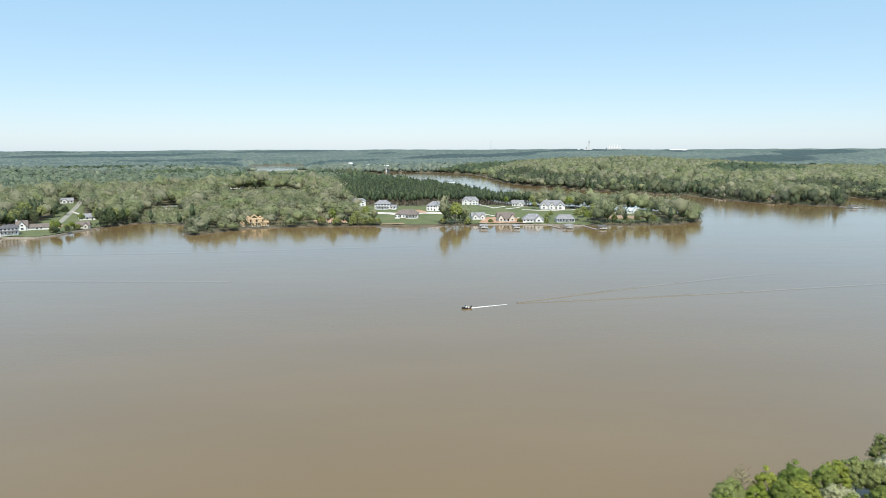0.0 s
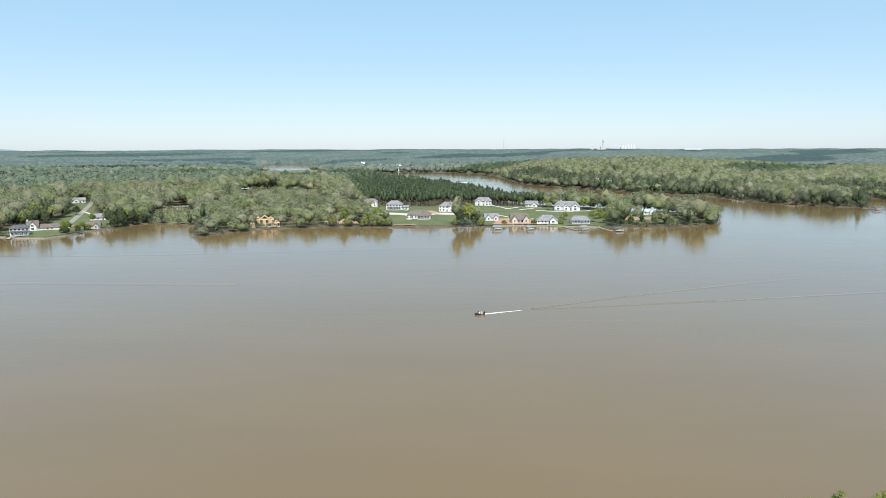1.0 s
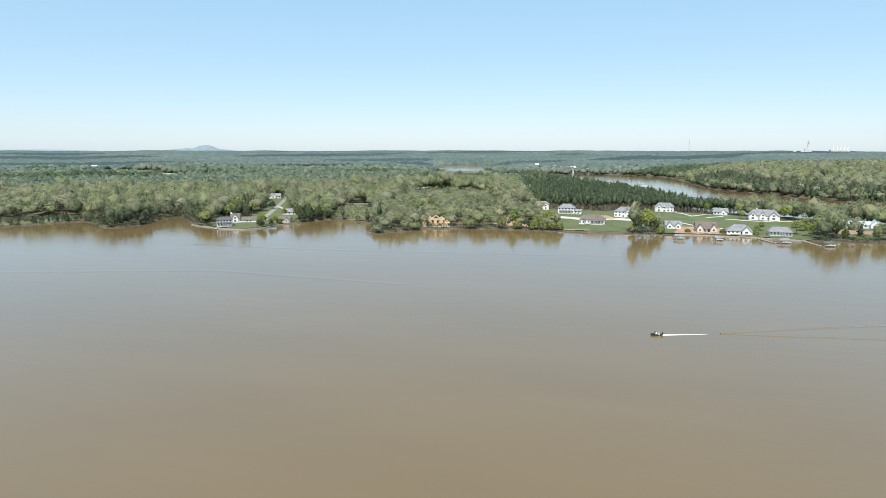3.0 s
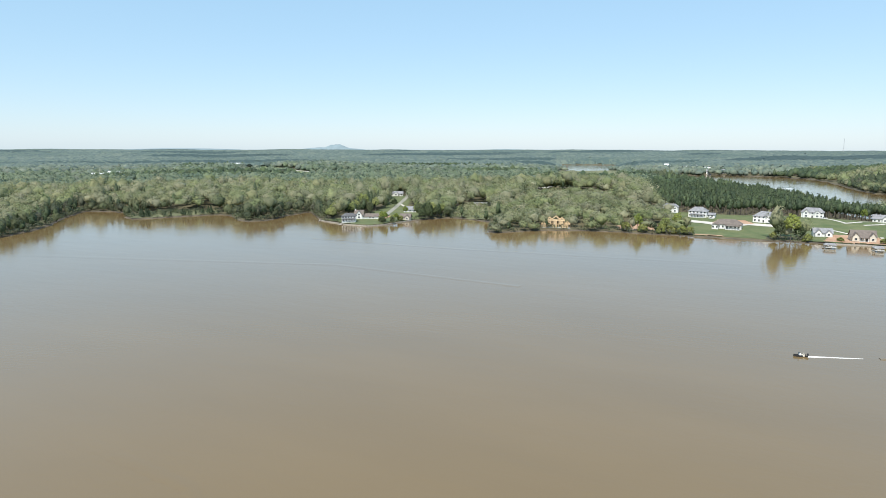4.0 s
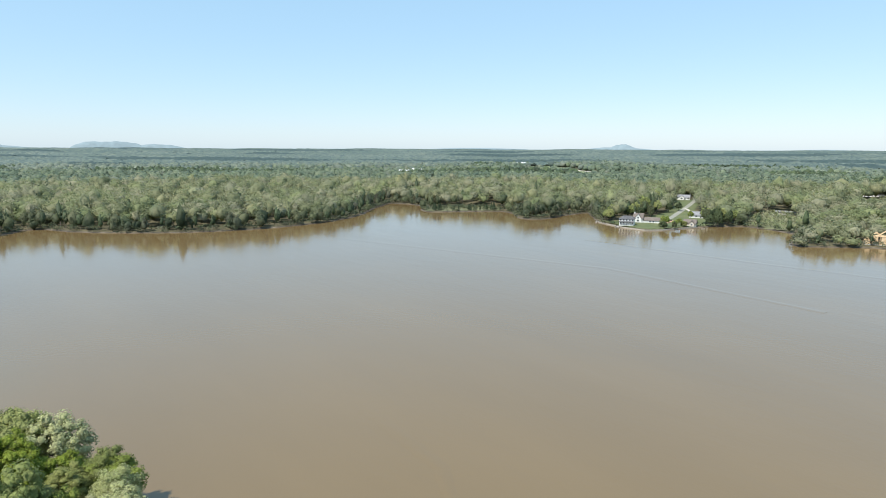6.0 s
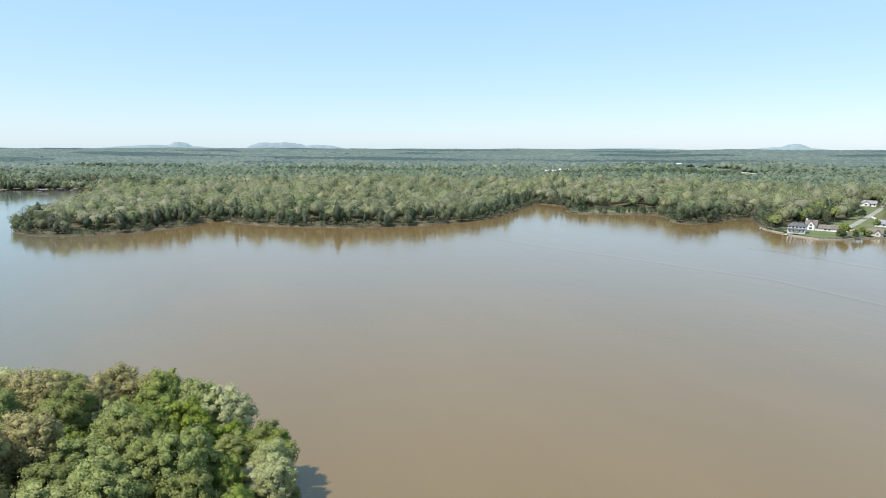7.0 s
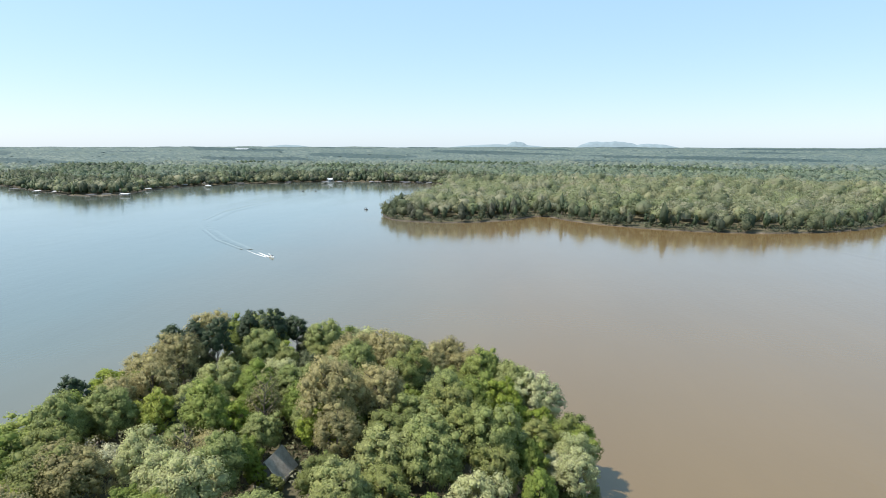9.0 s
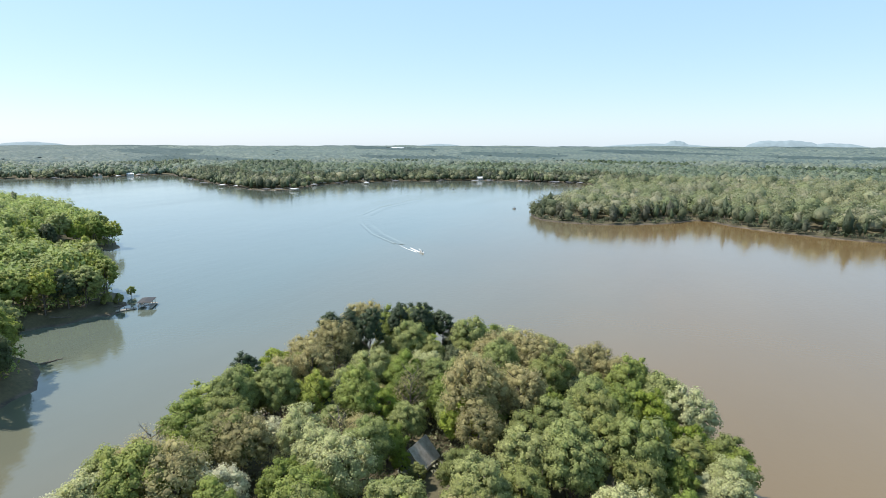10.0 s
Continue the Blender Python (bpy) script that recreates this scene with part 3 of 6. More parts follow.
def wood(name, x, y, radius, height, quads, size, mat, label, r, low=0.25):
    """A wood of many trees: each a crown of leafy blades on its own spot, joined into one mesh."""
    n = len(x)
    z = ground_z(x, y)
    R = radius * r.uniform(0.75, 1.25, n)
    Ht = height * r.uniform(0.78, 1.18, n)
    d = unit(n * quads, r)
    d[:, 2] = np.abs(d[:, 2]) * np.where(r.random(n * quads) < 0.3, -0.6, 1.0)
    i = np.repeat(np.arange(n), quads)
    lump = 1 + 0.22 * np.sin(3.0 * np.arctan2(d[:, 1], d[:, 0]) + i * 1.7)
    mid = Ht * (0.5 + low / 2)
    half = Ht * (0.5 - low / 2)
    pos = np.stack([x[i] + d[:, 0] * R[i] * lump, y[i] + d[:, 1] * R[i] * lump, z[i] + mid[i] + d[:, 2] * half[i] * r.uniform(0.8, 1.05, len(i))], 1)
    v, f = sprays(pos, d + 0.55 * unit(len(i), r) + np.array([0, 0, 0.25]), size * r.uniform(0.65, 1.25, len(i)), r)
    me = mesh_from(name, v, f, np.repeat(d + np.array([0, 0, 0.4]) + 0.3 * unit(len(i), r), 3, axis=0))
    me.materials.append(mat)
    number_trees(me, np.repeat(r.random(n), quads * 3))
    return tagged(new(name, me), label, "woods", kind="stuff")


def grove(name, x, y, radius, height, mat, label, r, low=0.25, puffs=5, flecks=0, fleck=0.8, conic=0.0, vary=0.25, tall=None, trunks=False):
    """Many trees joined into one mesh: each a dome of rounded boughs of its own height and spread, with sprays of leaves round them."""
    v, f = BALL
    n, m = len(x), len(v)
    z = ground_z(x, y)
    R, Ht = radius * r.uniform(1 - vary, 1 + vary, n), height * r.uniform(0.74, 1.2, n)
    if tall is not None:
        Ht, R = Ht * tall, R * np.sqrt(tall)
    mid, half = z + Ht * (0.5 + low / 2), Ht * (0.5 - low / 2)
    # the dense heart of each tree
    heart = (0.74 if puffs else 0.96) * R[:, None]
    lump = 1 + r.normal(0, 0.2, (n, m)).clip(-0.4, 0.45)
    taper = 1 - conic * np.clip(v[:, 2] * 0.5 + 0.5, 0, 1)[None]
    deep = half[:, None] * (0.84 if puffs else 1.0)
    verts = np.stack([x[:, None] + v[:, 0] * heart * lump * taper, y[:, None] + v[:, 1] * heart * lump * taper, mid[:, None] - 0.12 * half[:, None] + v[:, 2] * deep * lump], -1).reshape(-1, 3)
    faces = (f[None] + (np.arange(n) * m)[:, None, None]).reshape(-1, 3)
    me = mesh_from(name, verts, faces, np.tile(v + np.array([0, 0, 0.3]), (n, 1)))
    me.materials.append(mat)
    tone = r.random(n)
    number_trees(me, np.repeat(tone, m))
    ob = tagged(new(name, me), label, "woods", kind="stuff")
    # rounded boughs over the dome
    q = max(puffs, 1)
    k = np.arange(q) + 0.5
    up = (1 - 1.35 * k / q)[None] + r.normal(0, 0.07, (n, q))
    ang = k[None] * 2.39996 + r.uniform(0, 6.283, (n, 1)) + r.uniform(-0.4, 0.4, (n, q))
    ring = np.sqrt(np.clip(1 - up * up, 0.04, 1)) * (1 - conic * np.clip(up * 0.5 + 0.5, 0, 1))
    reach = (0.68 if puffs else 0.0) * r.uniform(0.75, 1.2, (n, q))
    cx, cy = x[:, None] + R[:, None] * ring * reach * np.cos(ang), y[:, None] + R[:, None] * ring * reach * np.sin(ang)
    cz = mid[:, None] + half[:, None] * up * reach * 1.05
    sr = R[:, None] * (r.uniform(0.32, 0.5, (n, q)) * (1 - 0.5 * conic * np.clip(up, 0, 1)) if puffs else 1.0)
    sz = np.minimum(sr * 0.9, 0.6 * half[:, None]) if puffs else half[:, None]
    sr, sz = np.broadcast_to(sr, (n, q)), np.broadcast_to(sz, (n, q))
    own = np.stack([(cx - x[:, None]) / R[:, None], (cy - y[:, None]) / R[:, None], (cz - mid[:, None]) / half[:, None] + 0.2], -1)
    if flecks:
        i = np.repeat(np.arange(n), flecks)
        b = r.integers(0, q, len(i))
        d = unit(len(i), r) + 0.9 * own[i, b]
        d /= np.linalg.norm(d, axis=1, keepdims=True)
        e = r.uniform(0.8, 1.2, len(i))
        t = 1.0 if puffs else 1 - conic * (d[:, 2] * 0.5 + 0.5)
        pos = np.stack([cx[i, b] + d[:, 0] * sr[i, b] * e * t, cy[i, b] + d[:, 1] * sr[i, b] * e * t, cz[i, b] + d[:, 2] * sz[i, b] * e], 1)
        fv, ff = sprays(pos, d + 0.6 * unit(len(i), r) + np.array([0, 0, 0.4]), fleck * r.uniform(0.55, 1.25, len(i)), r)
        me2 = mesh_from(name + "_sprays", fv, ff, np.repeat(d + 0.5 * own[i, b] + np.array([0, 0, 0.2]) + 0.12 * unit(len(i), r), 3, axis=0))
        me2.materials.append(mat)
        number_trees(me2, np.repeat(tone, flecks * 3))
        new("leaf_sprays", me2).parent = ob
    if trunks:
        a = np.arange(3) * 2.0944
        g = 0.2 + 0.012 * Ht
        foot = np.stack([x[:, None] + g[:, None] * np.cos(a), y[:, None] + g[:, None] * np.sin(a), np.repeat(z[:, None] - 0.4, 3, 1)], -1)
        head = np.stack([x[:, None] + 0.5 * g[:, None] * np.cos(a), y[:, None] + 0.5 * g[:, None] * np.sin(a), np.repeat(mid[:, None], 3, 1)], -1)
        tv = np.concatenate([foot, head], 1).reshape(-1, 3)
        quad = np.array([[0, 1, 4, 3], [1, 2, 5, 4], [2, 0, 3, 5]])
        me3 = mesh_from(name + "_trunks", tv, (quad[None] + (np.arange(n) * 6)[:, None, None]).reshape(-1, 4))
        me3.materials.append(M_BARK)
        new("trunks", me3).parent = ob
    return ob


def canopy(name, inner, outer, mat, keep, label, seed):
    """The closed roof of far woods: a sheet of crowns too small to tell apart."""
    r = np.random.default_rng(seed)
    ang = np.radians(np.arange(-50, 156, 0.2))
    rad = inner * (outer / inner) ** np.linspace(0, 1, 72)
    A, R = np.meshgrid(ang, rad)
    A = A + r.normal(0, 0.0012, A.shape)
    R = R * (1 + r.normal(0, 0.003, R.shape))
    X, Y = (-R * np.sin(A)).ravel(), (20 + R * np.cos(A)).ravel()
    swell = 1.0 * np.sin(X * 0.0053 + 1.3) * np.sin(Y * 0.0047) + 1.0 * np.sin(X * 0.0127 - Y * 0.0109)
    Z = ground_z(X, Y) + (11.0 + swell + r.normal(0, 1, len(X)) * np.interp(np.hypot(X, Y - 20), (1960, 3000, 4700), (2.6, 1.3, 0.3))) * np.clip((shore(X, Y) - 25) / 60, 0, 1)
    cols = len(ang)
    i, j = np.meshgrid(np.arange(len(rad) - 1), np.arange(cols - 1), indexing="ij")
    k = (i * cols + j).ravel()
    faces = np.stack([k, k + cols, k + cols + 1, k + 1], 1)
    cx, cy = X[faces].mean(1), Y[faces].mean(1)
    faces = faces[(shore(cx, cy) > 25) & open_ground(cx, cy) & keep(cx, cy)]
    me = mesh_from(name, np.stack([X, Y, Z], 1), faces)
    me.materials.append(mat)
    number_trees(me, r.random(len(X)))
    return tagged(new(name, me), label, "woods", kind="stuff")

# ---- builders ----
def part(name, bm, mat, parent, label=""):
    me = bpy.data.meshes.new(name)
    bmesh.ops.recalc_face_normals(bm, faces=bm.faces)
    bm.to_mesh(me)
    bm.free()
    me.materials.append(mat)
    ob = new(name, me)
    ob.parent = parent
    if label:
        tagged(ob, label)
    return ob


def box(bm, x0, x1, y0, y1, z0, z1):
    v = [bm.verts.new((x, y, z)) for z in (z0, z1) for x, y in ((x0, y0), (x1, y0), (x1, y1), (x0, y1))]
    for f in ((0, 3, 2, 1), (4, 5, 6, 7), (0, 1, 5, 4), (1, 2, 6, 5), (2, 3, 7, 6), (3, 0, 4, 7)):
        bm.faces.new([v[i] for i in f])


def box_part(name, dims, mat, parent, label="", bevel=0.0):
    bm = bmesh.new()
    box(bm, *dims)
    if bevel:
        bmesh.ops.bevel(bm, geom=bm.edges[:], offset=bevel, segments=1, affect="EDGES")
    return part(name, bm, mat, parent, label)


def slab(bm, corners, thick):
    """A plate of even thickness below its corners."""
    top = [bm.verts.new(c) for c in corners]
    low = [bm.verts.new((c[0], c[1], c[2] - thick)) for c in corners]
    bm.faces.new(top)
    bm.faces.new(list(reversed(low)))
    n = len(corners)
    for i in range(n):
        bm.faces.new((top[i], low[i], low[(i + 1) % n], top[(i + 1) % n]))


def roof_mesh(bm, w, d, z, rise, hip, eave=0.6, thick=0.22, x=0.0, y=0.0, along="x"):
    """A gable or hip roof over a w x d plan, its eaves at height z. hip: how far the ridge's ends are drawn in."""
    a, b = w / 2 + eave, d / 2 + eave
    drop = rise * eave / (d / 2)
    k = a - hip
    zl, zr = z - drop, z + rise

    def at(px, py, pz):
        return (x + px, y + py, pz) if along == "x" else (x - py, y + px, pz)
    e = [at(-a, -b, zl), at(a, -b, zl), at(a, b, zl), at(-a, b, zl)]
    r0, r1 = at(-k, 0, zr), at(k, 0, zr)
    slab(bm, [e[0], e[1], r1, r0], thick)
    slab(bm, [e[2], e[3], r0, r1], thick)
    if hip > 0.05:
        slab(bm, [e[1], e[2], r1], thick)
        slab(bm, [e[3], e[0], r0], thick)


def gable_wall(bm, w, d, z0, z1, rise, x=0.0, y=0.0, along="x"):
    """Walls with pointed ends under a gable roof whose ridge runs along x or y."""
    box(bm, *((x - w / 2, x + w / 2, y - d / 2, y + d / 2) if along == "x" else (x - d / 2, x + d / 2, y - w / 2, y + w / 2)), z0, z1)
    if rise > 0:
        for s in (-1, 1):
            if along == "x":
                px = x + s * (w / 2 - 0.1)
                tri = [(px, y - d / 2, z1), (px, y + d / 2, z1), (px, y, z1 + rise - 0.05)]
                off = Vector((-s * 0.25, 0, 0))
            else:
                py = y + s * (w / 2 - 0.1)
                tri = [(x - d / 2, py, z1), (x + d / 2, py, z1), (x, py, z1 + rise - 0.05)]
                off = Vector((0, -s * 0.25, 0))
            p = [bm.verts.new(c) for c in tri]
            q = [bm.verts.new(Vector(c) + off) for c in tri]
            bm.faces.new(p)
            bm.faces.new(list(reversed(q)))
            for i in range(3):
                bm.faces.new((p[i], q[i], q[(i + 1) % 3], p[(i + 1) % 3]))


def window(parent, x, y, z, w, h, face="-y", frame_mat=None):
    """A framed window on a wall face: the frame stands proud, the pane sits back in it."""
    bm = bmesh.new()
    t = 0.1
    for dims in ((-w / 2 - t, w / 2 + t, -0.10, 0.02, h, h + t), (-w / 2 - t, w / 2 + t, -0.14, 0.02, -t, 0),
                 (-w / 2 - t, -w / 2, -0.10, 0.02, 0, h), (w / 2, w / 2 + t, -0.10, 0.02, 0, h), (-0.03, 0.03, -0.08, 0.02, 0, h)):
        box(bm, *dims)
    turn = {"-y": 0, "+x": 90, "+y": 180, "-x": 270}[face]
    fr = part("window", bm, frame_mat or M_WHITE, parent)
    fr.matrix_basis = pose(x, y, z, 0, 0, turn)
    pane = box_part("pane", (-w / 2, w / 2, -0.05, 0.0, 0, h), M_GLASS, fr, "dark window glass")
    return fr


def house(x, y, turn, w, d, h, label, wall=M_WHITE, roof=M_SHINGLE, rise=3.0, hip=3.5, storeys=1, front=4, cross=(), wing=None, porch=None, chimney=None, doorway=True, z=None):
    """A house that faces -y before it is turned. cross: (x, width, depth out, wall height, rise) front gables;
    wing: (x, y, w, d, h, rise, along) a lower block; porch: (x, width, depth, columns)."""
    base = min(zed(x, y), zed(x + 4, y - 4), zed(x - 4, y - 4)) if z is None else z
    top = tagged(new("house"), label, "house", "houses by the lake")
    top.matrix_basis = pose(x, y, base, 0, 0, turn)
    bm = bmesh.new()
    gable_wall(bm, w, d, 0.4, h, 0 if hip > 0.05 else rise)
    body = part("wall", bm, wall, top)
    box_part("foundation", (-w / 2 - 0.08, w / 2 + 0.08, -d / 2 - 0.08, d / 2 + 0.08, -2.5, 0.4), M_CONC, top)
    bm = bmesh.new()
    roof_mesh(bm, w, d, h, rise, hip)
    main = part("roof", bm, roof, top, "shingled roof with wide eaves")
    for cx, cw, out, ch, cr in cross:
        bm = bmesh.new()
        gable_wall(bm, d / 2 + out, cw, 0.4, ch, cr, cx, -(d / 2 + out) / 2, "y")
        part("front_gable", bm, wall, top)
        bm = bmesh.new()
        roof_mesh(bm, d / 2 + out, cw, ch, cr, 0, 0.45, 0.2, cx, -(d / 2 + out) / 2, "y")
        part("gable_roof", bm, roof, top)
        window(top, cx, -d / 2 - out, 1.4, cw * 0.34, 1.5)
        if ch > 4.5:
            window(top, cx, -d / 2 - out, 4.1, cw * 0.3, 1.3)
    taken = [(c[0] - c[1] / 2 - 0.3, c[0] + c[1] / 2 + 0.3) for c in cross]
    for s in range(storeys):
        for i in range(front):
            wx = -w / 2 + w * (i + 0.5) / front
            if any(a < wx < b for a, b in taken) or (doorway and s == 0 and i == front // 2):
                continue
            window(top, wx, -d / 2, 1.3 + 2.9 * s, 1.3, 1.6)
        for sx, face in ((w / 2, "+x"), (-w / 2, "-x")):
            for wy in (-d / 4, d / 4):
                window(top, sx, wy, 1.3 + 2.9 * s, 1.1, 1.5, face)
    if doorway:
        dx = -w / 2 + w * (front // 2 + 0.5) / front
        if not any(a < dx < b for a, b in taken):
            door = box_part("door", (dx - 0.55, dx + 0.55, -d / 2 - 0.08, -d / 2 + 0.02, 0.4, 2.5), M_DARK, top, "dark panelled front door", 0.02)
            box_part("handle", (dx + 0.35, dx + 0.45, -d / 2 - 0.14, -d / 2 - 0.07, 1.35, 1.5), M_STEEL, door)
    if wing:
        wx, wy, ww, wd, wh, wr, along = wing
        bm = bmesh.new()
        gable_wall(bm, ww, wd, 0.2, wh, wr, wx, wy, along)
        part("wing_wall", bm, wall, top)
        bm = bmesh.new()
        roof_mesh(bm, ww, wd, wh, wr, 0, 0.5, 0.2, wx, wy, along)
        part("wing_roof", bm, roof, top)
        fx, fy = (wx, wy - wd / 2) if along == "x" else (wx, wy - ww / 2)
        window(top, fx - 1.5, fy, 1.1, 1.3, 1.4)
        window(top, fx + 1.5, fy, 1.1, 1.3, 1.4)
        box_part("wing_foundation", ((wx - ww / 2, wx + ww / 2, wy - wd / 2, wy + wd / 2) if along == "x" else (wx - wd / 2, wx + wd / 2, wy - ww / 2, wy + ww / 2)) + (-2.5, 0.2), M_CONC, top)
    if porch:
        px, pw, pd, cols = porch
        ph = min(h, 3.2)
        bm = bmesh.new()
        slab(bm, [(px - pw / 2 - 0.3, -d / 2 - pd - 0.3, ph), (px + pw / 2 + 0.3, -d / 2 - pd - 0.3, ph), (px + pw / 2 + 0.3, -d / 2, ph + 0.7), (px - pw / 2 - 0.3, -d / 2, ph + 0.7)], 0.2)
        part("porch_roof", bm, roof, top)
        box_part("porch_floor", (px - pw / 2, px + pw / 2, -d / 2 - pd, -d / 2, -2.0, 0.4), M_CONC, top)
        for i in range(cols):
            cx = px - pw / 2 + 0.25 + (pw - 0.5) * i / (cols - 1)
            bm = bmesh.new()
            box(bm, cx - 0.16, cx + 0.16, -d / 2 - pd + 0.1, -d / 2 - pd + 0.42, 0.4, ph - 0.15)
            box(bm, cx - 0.24, cx + 0.24, -d / 2 - pd + 0.02, -d / 2 - pd + 0.5, 0.4, 0.62)
            part("column", bm, M_WHITE, top)
    if chimney:
        cx, cy, cz = chimney
        bm = bmesh.new()
        box(bm, cx - 0.55, cx + 0.55, cy - 0.45, cy + 0.45, 0.0, cz)
        box(bm, cx - 0.65, cx + 0.65, cy - 0.55, cy + 0.55, cz - 0.35, cz - 0.05)
        part("chimney", bm, wall, top)
    KEEP_OFF.append((x, y, 0.5 * math.hypot(w, d) * 0.85 + 1.5))
    return top


def timber_frame(x, y, turn, w, d, label):
    """A house in raw framing: studs, plates, floors and rafters, with sheathing on part of it."""
    top = tagged(new("timber_house"), label, "house", "houses by the lake")
    top.matrix_basis = pose(x, y, min(zed(x, y), zed(x, y - 5)), 0, 0, turn)
    box_part("foundation", (-w / 2, w / 2, -d / 2, d / 2, -2.5, 0.4), M_CONC, top)
    for s in range(2):
        z0 = 0.4 + 3.0 * s
        ww = w if s == 0 else w * 0.62
        for wy in (-d / 2, d / 2 - 0.15):
            n = int(ww / 1.6)
            for i in range(n + 1):
                sx = -ww / 2 + (ww - 0.2) * i / n
                box_part("stud", (sx, sx + 0.22, wy, wy + 0.18, z0, z0 + 2.8), M_TIMBER, top)
            box_part("top_plate", (-ww / 2, ww / 2, wy - 0.02, wy + 0.20, z0 + 2.8, z0 + 3.0), M_TIMBER, top)
        for sx in (-ww / 2, ww / 2 - 0.18):
            n = int(d / 1.6)
            for i in range(1, n):
                sy = -d / 2 + d * i / n
                box_part("stud", (sx, sx + 0.18, sy, sy + 0.22, z0, z0 + 2.8), M_TIMBER, top)
        box_part("floor_deck", (-ww / 2 + 0.25, ww / 2 - 0.25, -d / 2 + 0.25, d / 2 - 0.25, z0 + 2.82, z0 + 3.02), M_TIMBER, top)
        for a, b in ((-0.45, -0.25), (-0.12, 0.05), (0.2, 0.42)):
            box_part("sheathing", (ww * a, ww * b, -d / 2 - 0.05, -d / 2 - 0.01, z0, z0 + 2.7), M_TIMBER, top, "yellow sheathing boards")
    for gx, gw, gr, z0 in ((0, 9.0, 3.6, 6.4), (-w * 0.22, 6.0, 2.4, 6.4), (w * 0.2, 5.5, 2.2, 6.4), (w * 0.4, 5.0, 2.0, 3.4), (-w * 0.42, 4.0, 1.8, 3.4)):
        for k in range(6):
            yy = -d / 2 + d * k / 5.5
            bm = bmesh.new()
            for s in (-1, 1):
                tube(bm, (gx + s * gw / 2, yy, z0), (gx, yy, z0 + gr), 0.11, 0.11, 4)
            tube(bm, (gx - gw / 2, yy, z0), (gx + gw / 2, yy, z0), 0.1, 0.1, 4)
            part("rafter", bm, M_TIMBER, top)
    KEEP_OFF.append((x, y, w * 0.37))
    return top


def dock(x, y, turn, length, width, label, posts=4, z=0.55):
    """A pier that runs out along -y: boards on posts."""
    top = tagged(new("dock"), label, "dock", "docks")
    top.matrix_basis = pose(x, y, 0, 0, 0, turn)
    n = int(length / 1.2)
    me = None
    for i in range(n):
        if me is None:
            ob = box_part("plank", (-width / 2, width / 2, -1.14, 0, z - 0.12, z), M_DECK, top)
            me = ob.data
        else:
            ob = new("plank", me)
            ob.parent = top
        ob.matrix_basis = pose(0, -i * 1.2, 0)
    for s in (-1, 1):
        box_part("beam", (s * width / 2 - 0.1, s * width / 2 + 0.1, -length, 0, z - 0.35, z - 0.12), M_DECK, top)
        for i in range(posts):
            yy = -length * (i + 0.5) / posts
            bm = bmesh.new()
            tube(bm, (s * (width / 2 + 0.12), yy, -3.0), (s * (width / 2 + 0.12), yy, z + 0.7), 0.14, 0.13, 8)
            part("post", bm, M_BARK, top)
    return top


